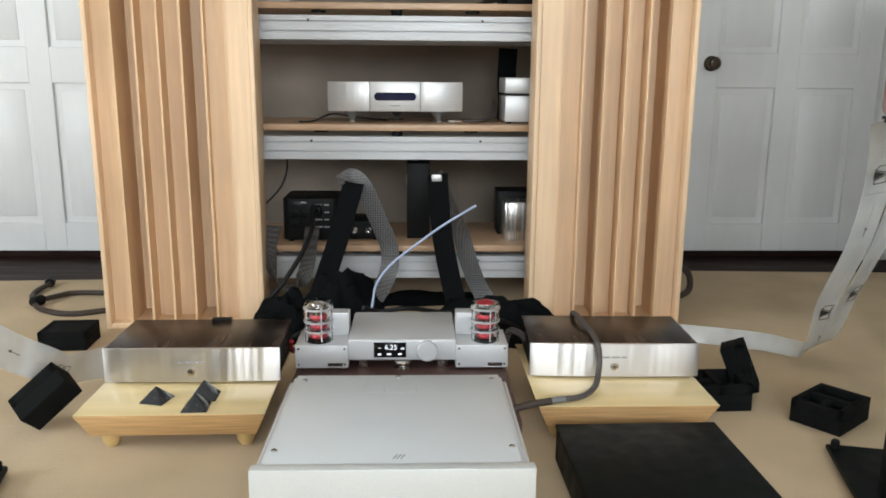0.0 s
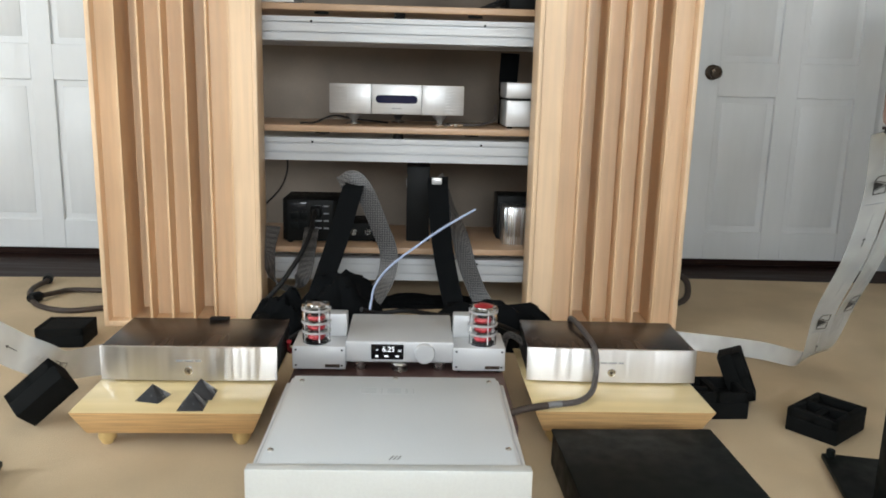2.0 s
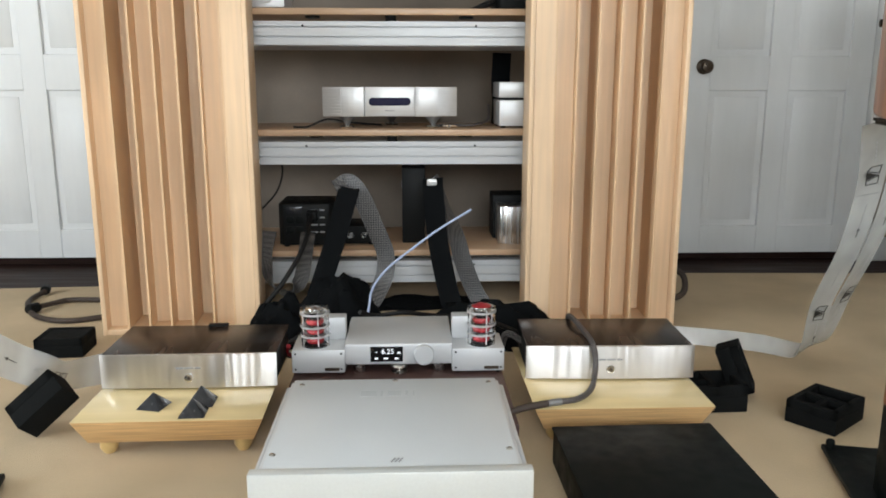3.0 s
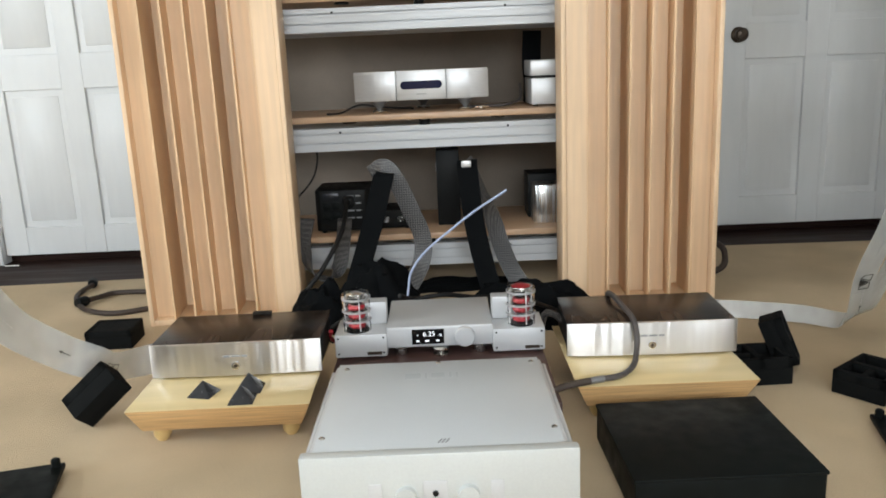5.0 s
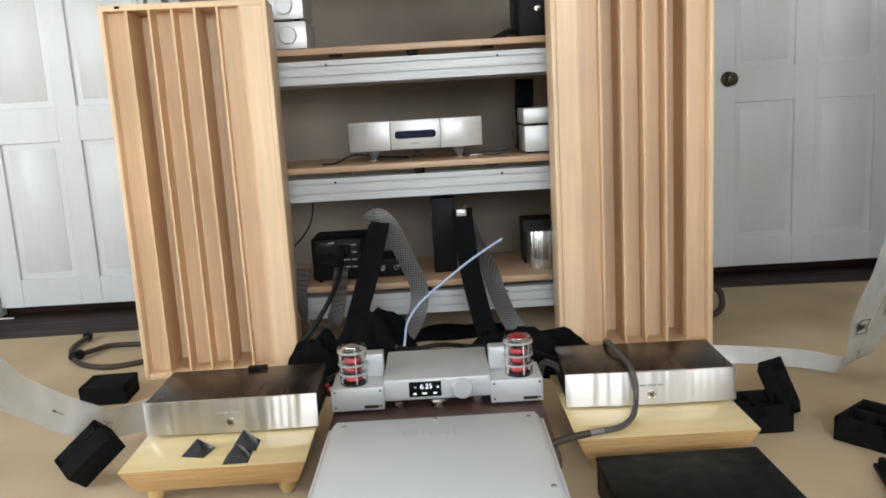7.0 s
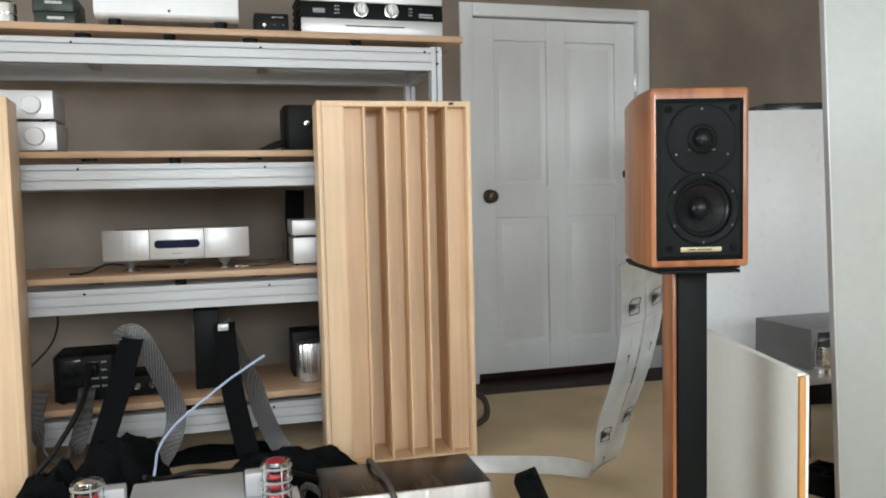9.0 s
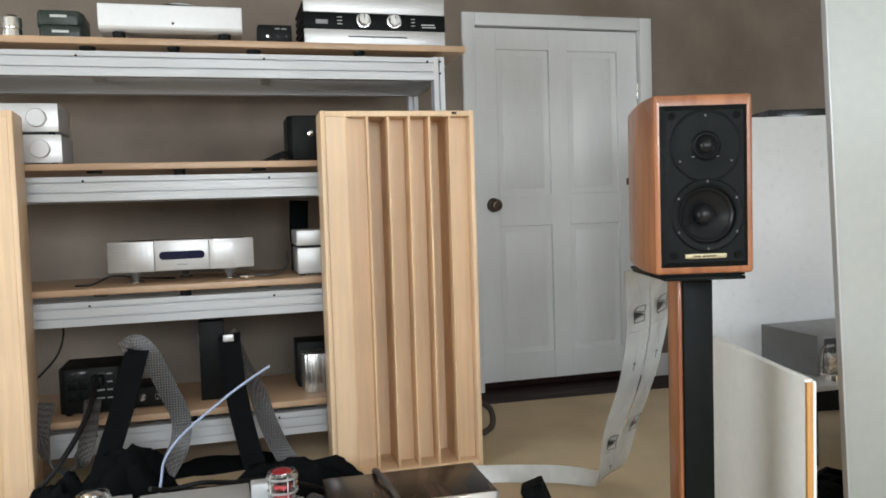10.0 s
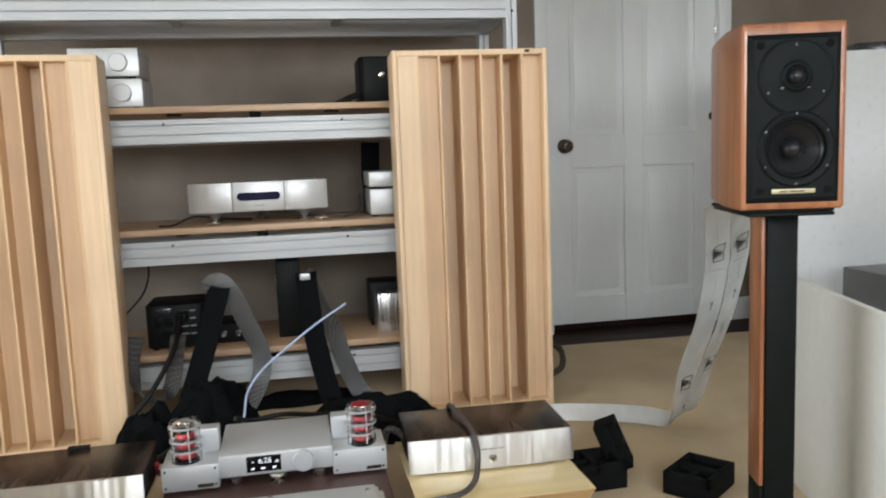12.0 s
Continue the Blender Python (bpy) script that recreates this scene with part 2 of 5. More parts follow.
def glide(points, n=8):
    """A smooth line through the points."""
    P = [Vector(p) for p in points]
    P = [2 * P[0] - P[1]] + P + [2 * P[-1] - P[-2]]
    out = []
    for i in range(1, len(P) - 2):
        a, b, c, d = P[i - 1:i + 3]
        for k in range(n):
            t = k / n
            out.append(0.5 * ((2 * b) + (c - a) * t + (2 * a - 5 * b + 4 * c - d) * t * t + (3 * b - a - 3 * c + d) * t ** 3))
    out.append(P[-2])
    return out


def bm_tube(points, r, seg=10, n=8, bm=None):
    L = glide(points, n)
    b = bmesh.new()
    rings, up = [], None
    for i, p in enumerate(L):
        d = (L[min(i + 1, len(L) - 1)] - L[max(i - 1, 0)]).normalized()
        if up is None:
            up = d.orthogonal().normalized()
        up = (up - d * up.dot(d)).normalized()
        s = d.cross(up)
        rings.append([b.verts.new(p + r * (math.cos(2 * math.pi * k / seg) * up + math.sin(2 * math.pi * k / seg) * s)) for k in range(seg)])
    for a, c in zip(rings, rings[1:]):
        for k in range(seg):
            b.faces.new((a[k], a[(k + 1) % seg], c[(k + 1) % seg], c[k]))
    b.faces.new(rings[0][::-1])
    b.faces.new(rings[-1])
    bmesh.ops.recalc_face_normals(b, faces=b.faces[:])
    for f in b.faces:
        f.smooth = True
    return merged(bm, b)


def strap_frames(points, sides, n=10):
    L, S = glide(points, n), glide(sides, n)
    return [(p, s.normalized()) for p, s in zip(L, S)]


def bm_strap(points, sides, width, thick=0.003, n=10, cup=0.0, start=None):
    """A flat band along points; sides: the way across the band at each point."""
    b = bmesh.new()
    rows = []
    F = strap_frames(points, sides, n)
    for i, (p, s) in enumerate(F):
        d = (F[min(i + 1, len(F) - 1)][0] - F[max(i - 1, 0)][0]).normalized()
        s = (s - d * s.dot(d)).normalized()
        nn = d.cross(s)
        row = []
        for k in range(5):
            u = k / 4 - 0.5
            wide = width if start is None else start + (width - start) * min(1, 2 * i / len(F))
            q = p + s * (u * wide) + nn * (cup * (0.25 - u * u))
            row.append((b.verts.new(q + nn * thick / 2), b.verts.new(q - nn * thick / 2)))
        rows.append(row)
    for a, c in zip(rows, rows[1:]):
        for k in range(4):
            b.faces.new((a[k][0], a[k + 1][0], c[k + 1][0], c[k][0]))
            b.faces.new((a[k][1], c[k][1], c[k + 1][1], a[k + 1][1]))
        b.faces.new((a[0][1], a[0][0], c[0][0], c[0][1]))
        b.faces.new((a[4][0], a[4][1], c[4][1], c[4][0]))
    for row in (rows[0], rows[-1]):
        b.faces.new([q[0] for q in row] + [q[1] for q in row[::-1]])
    bmesh.ops.recalc_face_normals(b, faces=b.faces[:])
    for f in b.faces:
        f.smooth = True
    return b


def mesh_of(name, bm, material, smooth=False):
    me = bpy.data.meshes.new(name)
    if smooth:
        for f in bm.faces:
            f.smooth = True
    bm.to_mesh(me)
    bm.free()
    me.set_sharp_from_angle(angle=radians(38))
    me.materials.append(material)
    return me


def part(name, bm, material, parent, label="", m=None):
    o = new(name, bm if isinstance(bm, bpy.types.Mesh) else mesh_of(name, bm, material))
    o.parent = parent
    if m is not None:
        o.matrix_basis = m
    if label:
        tagged(o, label=label)
    return o


def thing(name, m, label, category, group="", kind=""):
    e = new(name)
    e.empty_display_size = 0.05
    e.matrix_world = m
    return tagged(e, label, category, group, kind)


def solid(name, bm, material, label, category, group="", kind="", m=None):
    o = new(name, mesh_of(name, bm, material))
    if m is not None:
        o.matrix_world = m
    return tagged(o, label, category, group, kind)


def structure(name, bm, material, label, category):
    return solid(name, bm, material, label, category, kind="structure")


def bars(name, parent, material, x, y, z, widths, h, gap, face="front", label="", depth=0.0012):
    """A row of plain bars for small lettering, on a face that looks along -y, or up."""
    bm = bmesh.new()
    for w in widths:
        if face == "front":
            bm_box(x, y - depth, z, x + w, y, z + h, bm=bm)
        else:
            bm_box(x, y, z, x + w, y + h, z + depth, bm=bm)
        x += w + gap
    return part(name, bm, material, parent, label)


TURN_F = Matrix.Rotation(radians(90), 4, "X")  # turns +z to -y


def text_part(name, body, size, m, material, parent, label=""):
    c = bpy.data.curves.new(name, "FONT")
    c.body, c.size, c.extrude = body, size, 0.0004
    o = bpy.data.objects.new(name, c)
    scene.collection.objects.link(o)
    me = bpy.data.meshes.new_from_object(o.evaluated_get(bpy.context.evaluated_depsgraph_get()))
    bpy.data.objects.remove(o)
    me.materials.clear()
    me.materials.append(material)
    return part(name, me, material, parent, label, m)


# ---- the room ----
XW, XE, YS, YN, ZC = -4.4, 4.3, -2.4, 4.195, 2.46
structure("floor", bm_box(XW - 0.1, YS - 0.1, -0.12, XE + 0.1, YN + 0.1, -0.012), DARKWOOD, "dark stained wooden floor along the wall", "floor")
bm = bm_prism([(XW, YS), (XE, YS), (XE, 3.80), (2.2, 3.85), (1.4, 3.885), (0.2, 3.82), (-1.0, 3.75), (-1.96, 3.70), (XW, 3.66)], -0.012, 0.0)
structure("carpet", bm, CARPET, "beige wool carpet stopping short of the wall", "carpet")
structure("ceiling", bm_box(XW - 0.1, YS - 0.1, ZC, XE + 0.1, YN + 0.1, ZC + 0.1), CEIL, "plain white ceiling", "ceiling")
LD, RD = (-2.44, -1.445), (1.435, 2.432)
DZ0, DZ1 = 0.032, 2.018


def wall_with_holes(x0, x1, holes, top, y0, y1):
    bm = bmesh.new()
    x = x0
    for a, b, z0, z1 in holes:
        bm_box(x, y0, -0.012, a, y1, top, bm=bm)
        bm_box(a, y0, z1, b, y1, top, bm=bm)
        if z0 > 0:
            bm_box(a, y0, -0.012, b, y1, z0, bm=bm)
        x = b
    bm_box(x, y0, -0.012, x1, y1, top, bm=bm)
    return bm


structure("wall_north", wall_with_holes(XW, XE, [(LD[0] - 0.02, LD[1] + 0.02, 0, DZ1 + 0.02), (RD[0] - 0.02, RD[1] + 0.02, 0, DZ1 + 0.02)], ZC, YN, YN + 0.12), WALL, "taupe painted wall with two doors", "wall")
# the right-hand opening is added for the fill lamp
structure("wall_south", wall_with_holes(XW, XE, [(-0.85, 1.25, 1.22, 2.38), (2.25, 3.75, 1.02, 2.38)], ZC, YS - 0.12, YS), WALL, "taupe wall with a window and an added fill opening", "wall")
bm = bmesh.new()
for a, b, z0, z1 in ((YS, -1.25, -0.012, ZC), (1.45, YN, -0.012, ZC), (-1.25, 1.45, -0.012, 0.83), (-1.25, 1.45, 2.33, ZC)):
    bm_box(XW - 0.12, a, z0, XW, b, z1, bm=bm)
structure("wall_west", bm, WALL, "taupe wall with a window", "wall")
structure("wall_east", bm_box(XE, YS, -0.012, XE + 0.12, YN, ZC), WALL, "plain taupe wall", "wall")
bm = bmesh.new()
bm_box(LD[0] - 0.3, YN + 0.3, -0.012, RD[1] + 0.3, YN + 0.34, ZC, bm=bm)
structure("wall_behind_doors", bm, WALL, "dark wall behind the doors", "wall")


# added boards: block leaked light, and stand in for shade in the door gaps
for nm, (a, b) in (("threshold_1", LD), ("threshold_2", RD)):
    structure(nm, bm_box(a - 0.019, YN + 0.07, -0.012, b + 0.019, YN + 0.11, 0.10, 0.002), DARKWOOD, "dark board added behind the door to blacken its gap", "threshold")


def make_door(name, x0, x1, knob, label):
    """A four-panel door with its frame; its face is at YN."""
    d = thing(name, pose((x0 + x1) / 2, YN, 0), label, "door", kind="structure")
    w = (x1 - x0) / 2
    f = 0.02
    # leaf: stiles and rails stand proud of recessed, raised-bevel panels
    cols = [(-w, -w + 0.128), (-0.058, 0.058), (w - 0.128, w)]
    rails = [(DZ0, 0.185), (0.912, 1.092), (1.90, DZ1)]
    bm = bmesh.new()
    for a, b in cols:
        bm_box(a, f, DZ0, b, f + 0.04, DZ1, 0.003, 1, bm=bm)
    for a, b in rails:
        bm_box(-w + 0.126, f + 0.0006, a, -0.056, f + 0.04, b, 0.003, 1, bm=bm)
        bm_box(0.056, f + 0.0006, a, w - 0.126, f + 0.04, b, 0.003, 1, bm=bm)
    leaf = part("leaf", bm, WHITE, d)
    for a, b in ((0.185, 0.912), (1.092, 1.90)):
        for c, e in ((-w + 0.128, -0.058), (0.058, w - 0.128)):
            bm = bmesh.new()
            bm_box(c - 0.002, f + 0.016, a - 0.002, e + 0.002, f + 0.03, b + 0.002, bm=bm)
            bx = bm_box(c + 0.034, f + 0.0125, a + 0.034, e - 0.034, f + 0.024, b - 0.034, 0.0034, 2)
            part("door_panel", merged(bm, bx), WHITE, leaf)
    for a, b, z0, z1 in ((-w - 0.078, -w - 0.004, -0.012, DZ1 + 0.074), (w + 0.004, w + 0.078, -0.012, DZ1 + 0.074), (-w - 0.004, w + 0.004, DZ1 + 0.006, DZ1 + 0.074)):
        bm = bm_box(a, -0.018, z0, b, 0.10, z1, 0.004, 2)
        part("architrave", bm, WHITE, d)
    if knob:
        kx, kz = -w + 0.088, 1.036
        bm = bm_lathe([(0.0, 0.0), (0.036, 0.0), (0.04, 0.004), (0.034, 0.010), (0.014, 0.014), (0.012, 0.030), (0.022, 0.036), (0.033, 0.046), (0.034, 0.056), (0.026, 0.068), (0.0, 0.073)], 28, pose(kx, f, kz) @ TURN_F)
        part("door_knob", bm, BRONZE, d, "aged bronze round knob")
        part("latch_plate", bm_box(-w - 0.003, f - 0.004, kz - 0.04, -w + 0.004, f + 0.03, kz + 0.04, 0.001), BLACK, d)
        for z in (1.68, 0.25):
            bm = bm_box(w - 0.006, f - 0.006, z - 0.05, w + 0.012, f - 0.001, z + 0.05, 0.001)
            bm_lathe([(0.0, -0.05), (0.006, -0.05), (0.006, 0.05), (0.0, 0.05)], 12, pose(w + 0.002, f - 0.006, z), bm)
            part("hinge", bm, STEEL, d, "steel butt hinge")
    return d


make_door("door_1", LD[0], LD[1], False, "closed white four-panel door above a dark floor gap")
make_door("door_2", RD[0], RD[1], True, "closed white four-panel door with a bronze knob")
for nm, a, b in (("baseboard", LD[1] + 0.08, RD[0] - 0.08), ("baseboard_2", RD[1] + 0.08, XE), ("baseboard_3", XW, LD[0] - 0.08)):
    structure(nm, bm_box(a, YN - 0.018, -0.012, b, YN - 0.001, 0.12, 0.004), WHITE, "white painted skirting board", "baseboard")


def window_frame(name, m, w, h):
    d = thing(name, m, "unseen white framed window behind the camera", "window", kind="structure")
    for a, b, z0, z1 in ((-w / 2, -w / 2 + 0.06, -h / 2, h / 2), (w / 2 - 0.06, w / 2, -h / 2, h / 2), (-0.03, 0.03, -h / 2 + 0.06, h / 2 - 0.06)):
        part("window_frame", bm_box(a, -0.03, z0, b, 0.03, z1, 0.004), WHITE, d)
    for z0, z1 in ((-h / 2, -h / 2 + 0.06), (h / 2 - 0.06, h / 2)):
        part("window_frame", bm_box(-w / 2 + 0.06, -0.03, z0, w / 2 - 0.06, 0.03, z1, 0.004), WHITE, d)
    return d


window_frame("window_1", pose(0.2, YS - 0.06, 1.80), 2.1, 1.16)
# added frame around the fill lamp, no window known here
window_frame("added_fill_window", pose(3.0, YS - 0.06, 1.70), 1.5, 1.36)
window_frame("window_2", pose(XW - 0.06, 0.1, 1.58, 0, 0, 90), 2.7, 1.5)

# ---- ceiling lamp, its rim just in view ----
lamp = thing("ceiling_lamp", pose(2.05, 3.55, ZC), "white round ceiling lamp on a short stem", "lamp")
part("stem", bm_lathe([(0.0, -0.30), (0.012, -0.30), (0.012, -0.02), (0.05, -0.015), (0.05, 0.0), (0.0, 0.0)], 24), WHITE, lamp)
part("shade", bm_lathe([(0.0, -0.405), (0.09, -0.40), (0.17, -0.385), (0.20, -0.36), (0.19, -0.34), (0.06, -0.30), (0.0, -0.295)], 40), COOLWHITE, lamp)


# ---- diffuser panels ----
def make_diffuser(m, wells, label):
    w, h, d = 0.596, 1.412, 0.215
    t = 0.017
    p = thing("diffuser_panel", m, label, "acoustic panel", "pair of wooden diffusers")
    part("side_board", bm_box(-w / 2, 0, 0, -w / 2 + t, d, h, 0.0015), BEECH, p)
    part("side_board", bm_box(w / 2 - t, 0, 0, w / 2, d, h, 0.0015), BEECH, p)
    part("top_board", bm_box(-w / 2 + t, 0.001, h - 0.022, w / 2 - t, d, h - 0.001, 0.0015), BEECH, p)
    part("bottom_board", bm_box(-w / 2 + t, 0.001, 0.001, w / 2 - t, d, 0.022, 0.0015), BEECH, p)
    part("back_board", bm_box(-w / 2 + t, d - 0.012, 0.022, w / 2 - t, d - 0.001, h - 0.022), BEECH, p)
    n = len(wells)
    pitch = (w - 2 * t) / n
    for i, k in enumerate(wells):
        x0 = -w / 2 + t + i * pitch
        y = 0.003 + k * 0.0485
        part("well_block", bm_box(x0 + 0.001, y, 0.0225, x0 + pitch - 0.001, d - 0.013, h - 0.0225), BEECH, p)
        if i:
            # fin colour holds shade and bounced light of the wells
            part("fin", bm_box(x0 - 0.004, 0.0015, 0.0225, x0 + 0.004, d - 0.0135, h - 0.0225), BEECHSHADE, p)
    return p


left_diff = make_diffuser(pose(-0.912, 2.982, 0, 0, 0, 4.5), [1, 4, 2, 2, 4, 1, 0], "tall beech slatted diffuser standing on carpet, flat slat inward")
right_diff = make_diffuser(pose(0.722, 2.998, 0, 0, 0, -2.5), [0, 1, 4, 2, 2, 4, 1], "tall beech slatted diffuser standing before the rack")
for pn, sx in ((left_diff, -0.23), (right_diff, 0.22)):
    tg = part("name_plate", bm_box(sx - 0.010, -0.002, 1.397, sx + 0.010, 0.002, 1.406, 0.002), BLACK, pn, "tiny black name plate")
    for k in (-1, 1):
        part("plate_screw", bm_lathe([(0.0, 0.0), (0.0022, 0.0), (0.0022, 0.001), (0.0, 0.001)], 10, pose(sx + k * 0.005, -0.002, 1.4015) @ TURN_F), GREYSTONE, tg)

# ---- equipment rack of aluminium profile ----
RX0, RX1, RY, RD_ = -1.215, 1.005, 3.325, 0.53
RAILS = [1.677, 1.197, 0.714, 0.204]
RH = 0.095
rack = thing("equipment_rack", pose(0, 0, 0), "open rack of silver aluminium profile before the wall", "rack")


def profile_bar(length, w, h, grooves):
    """A bar along x with slots along its front (-y) face."""
    pts = [(0, 0)]
    for c in grooves:
        pts += [(0, c - 0.003), (0.004, c - 0.003), (0.004, c - 0.006), (0.014, c - 0.006), (0.014, c + 0.006), (0.004, c + 0.006), (0.004, c + 0.003), (0, c + 0.003)]
    pts += [(0, h), (w, h), (w, 0)]
    # polygon in (depth, height), swept along x
    return bm_prism(pts, 0, length, Matrix(((0, 0, 1, 0), (1, 0, 0, 0), (0, 1, 0, 0), (0, 0, 0, 1))))


front_rail = mesh_of("rail", profile_bar(RX1 - RX0 - 0.096, 0.045, RH, [0.033, 0.072]), ALU)
side_rail = mesh_of("side_rail", profile_bar(RD_ - 0.096, 0.045, RH, [0.028, 0.074]), ALU)
cross_me = mesh_of("cross_bar", profile_bar(RD_ - 0.096, 0.04, 0.045, [0.022]), ALU)
post_me = mesh_of("post", profile_bar(RAILS[0] + 0.004, 0.048, 0.048, [0.024]), ALU)
bolt_me = mesh_of("bolt", bm_lathe([(0.0, 0), (0.005, 0), (0.005, 0.002), (0.0, 0.002)], 12, TURN_F), BLACK)
for zt in RAILS:
    part("rail", front_rail, ALU, rack, m=pose(RX0 + 0.048, RY + 0.0015, zt - RH))
    part("rail", front_rail, ALU, rack, m=pose(RX1 - 0.048, RY + RD_ - 0.0015, zt - RH, 0, 0, 180))
    for x in (RX0 + 0.002, RX1 - 0.047):
        part("side_rail", side_rail, ALU, rack, m=pose(x + 0.045, RY + 0.048, zt - RH, 0, 0, 90))
    for x in (-1.165, -0.455, 0.247, 0.93):
        part("rail_bolt", bolt_me, BLACK, rack, m=pose(x, RY + 0.002, zt - 0.018))
    if zt == RAILS[0]:
        for x in (-0.45, 0.25):
            part("cross_bar", cross_me, ALU, rack, m=pose(x + 0.04, RY + 0.048, zt - 0.05, 0, 0, 90))
for x in (RX0, RX1 - 0.048):
    for y in (RY, RY + RD_ - 0.048):
        part("post", post_me, ALU, rack, m=pose(x + 0.048, y, 0, 0, -90, 0))
for z in (1.66, 1.61):
    part("post_bolt", bolt_me, BLACK, rack, m=pose(RX1 - 0.02, RY, z))

SHELF_TOP = []
for i, zt in enumerate(RAILS):
    s = thing("shelf_board", pose(0, 0, zt), "pale bamboo shelf board resting on rack rails", "shelf", "rack shelves")
    x1 = 1.10 if i == 0 else RX1 - 0.01
    part("board", bm_box(-1.27 if i == 0 else RX0 + 0.01, RY - 0.012, 0.024, x1, RY + RD_ + 0.01, 0.05, 0.003), SHELF, s)
    for x, y in ((-0.82, RY + 0.024), (-0.10, RY + 0.024), (0.64, RY + 0.024), (-0.82, RY + RD_ - 0.03), (-0.10, RY + RD_ - 0.03), (0.64, RY + RD_ - 0.03)):
        part("puck", bm_lathe([(0.0, 0.0), (0.022, 0.0), (0.024, 0.004), (0.021, 0.012), (0.024, 0.020), (0.024, 0.0242), (0.0, 0.0242)], 20, pose(x, y, 0)), BLACK, s)
    for x in (-0.42, 0.21):
        part("puck", bm_lathe([(0.0, 0.015), (0.03, 0.015), (0.03, 0.0242), (0.0, 0.0242)], 20, pose(x, RY + 0.06, 0)), BLACK, s)
    SHELF_TOP.append(zt + 0.05)
Z1, Z2, Z3, Z4 = SHELF_TOP


# ---- things on the rack ----
def foot_set(parent, xs, ys, r=0.018, h=0.015, material=None):
    for x in xs:
        for y in ys:
            part("foot", bm_lathe([(0.0, 0.0), (r * 0.9, 0.0), (r, 0.003), (r, h - 0.001), (0.0, h - 0.001)], 18, pose(x, y, 0)), material or BLACK, parent)


# disc player: bowed, ribbed cheeks and a middle plate with a long display
def disc_player(m):
    p = thing("disc_player", m, "silver disc player with ribbed cheeks on cone feet", "disc player")
    w, h, z = 0.283, 0.122, 0.05
    part("case", bm_box(-0.255, 0.02, z + 0.006, 0.255, 0.36, z + h - 0.004, 0.004), SILVER, p)
    part("middle_plate", bm_box(-0.105, -0.008, z, 0.105, 0.019, z + h + 0.001, 0.003), SILVER, p)
    for s in (-1, 1):
        # bowed cheek, ribbed towards its outer end
        def bow(x0, x1, lift, back):
            arc = []
            for k in range(9):
                x = x0 + (x1 - x0) * k / 8
                arc.append((s * x, -0.012 + 1.1 * (x - 0.135) ** 2 - lift))
            return arc + [(s * x1, back), (s * x0, back)]
        ck = part("cheek", bm_prism(bow(0.107, w, 0.0, 0.034), z, z + h, bevel=0.0012), SILVER, p)
        n = 9
        for k in range(n):
            zz = z + 0.006 + k * (h - 0.01) / n
            part("rib", bm_prism(bow(0.205, w + 0.001, 0.008, 0.03), zz, zz + 0.0068), SILVER, ck)
    bm = bmesh.new()
    pts = []
    for k in range(24):
        a = 2 * math.pi * k / 24
        pts.append((math.copysign(0.072, math.cos(a)) + 0.016 * math.cos(a), 0.017 * math.sin(a)))
    part("display", bm_prism(pts, 0.0, 0.003, pose(0, -0.0085, z + 0.062) @ TURN_F), NAVY, p, "dark navy oval display")
    bars("lettering", p, GREYINK, -0.02, -0.0082, z + 0.022, [0.04], 0.004, 0.0)
    for x, y in ((-0.185, 0.05), (0.185, 0.05), (0.0, 0.28)):
        ft = part("cone_foot", bm_lathe([(0.0, 0.012), (0.010, 0.012), (0.013, 0.020), (0.024, 0.034), (0.034, 0.044), (0.034, 0.0499), (0.0, 0.0499)], 24, pose(x, y, 0)), MIDGREY, p)
        part("foot_disc", bm_lathe([(0.0, 0.0), (0.029, 0.0), (0.031, 0.004), (0.028, 0.010), (0.012, 0.0125), (0.0, 0.0125)], 28, pose(x, y, 0)), STEEL, ft, "polished steel disc")
    return p


disc_player(pose(-0.109, RY + 0.075, Z3))
solid("black_cable", bm_tube([(-0.52, RY + 0.10, Z3 + 0.004), (-0.46, RY + 0.11, Z3 + 0.006), (-0.38, RY + 0.14, Z3 + 0.035), (-0.28, RY + 0.17, Z3 + 0.02), (-0.15, RY + 0.24, Z3 + 0.006)], 0.004), RUBBER, "thin black cable lying on the bamboo shelf", "cable")
bm = bm_tube([(0.10, RY + 0.2, Z3 + 0.006), (0.18, RY + 0.14, Z3 + 0.009), (0.25, RY + 0.12, Z3 + 0.012), (0.32, RY + 0.22, Z3 + 0.03), (0.33, RY + 0.3, Z3 + 0.09)], 0.006)
solid("grey_cable", bm, GREYCABLE, "grey braided cable behind the disc player", "cable")
plug = thing("cable_plug", pose(0.115, RY + 0.075, Z3, 0, 0, 12), "small silver plug lying on the shelf", "plug")
part("barrel", bm_lathe([(0.0, 0.0), (0.007, 0.0), (0.007, 0.045), (0.004, 0.06), (0.0, 0.06)], 14, pose(0, 0, 0.0085, 0, 90, 0)), CHROME, plug)
part("collar", bm_lathe([(0.0, 0.0), (0.0085, 0.0), (0.0085, 0.012), (0.0, 0.012)], 14, pose(0.02, 0, 0.0085, 0, 90, 0)), STEEL, plug)

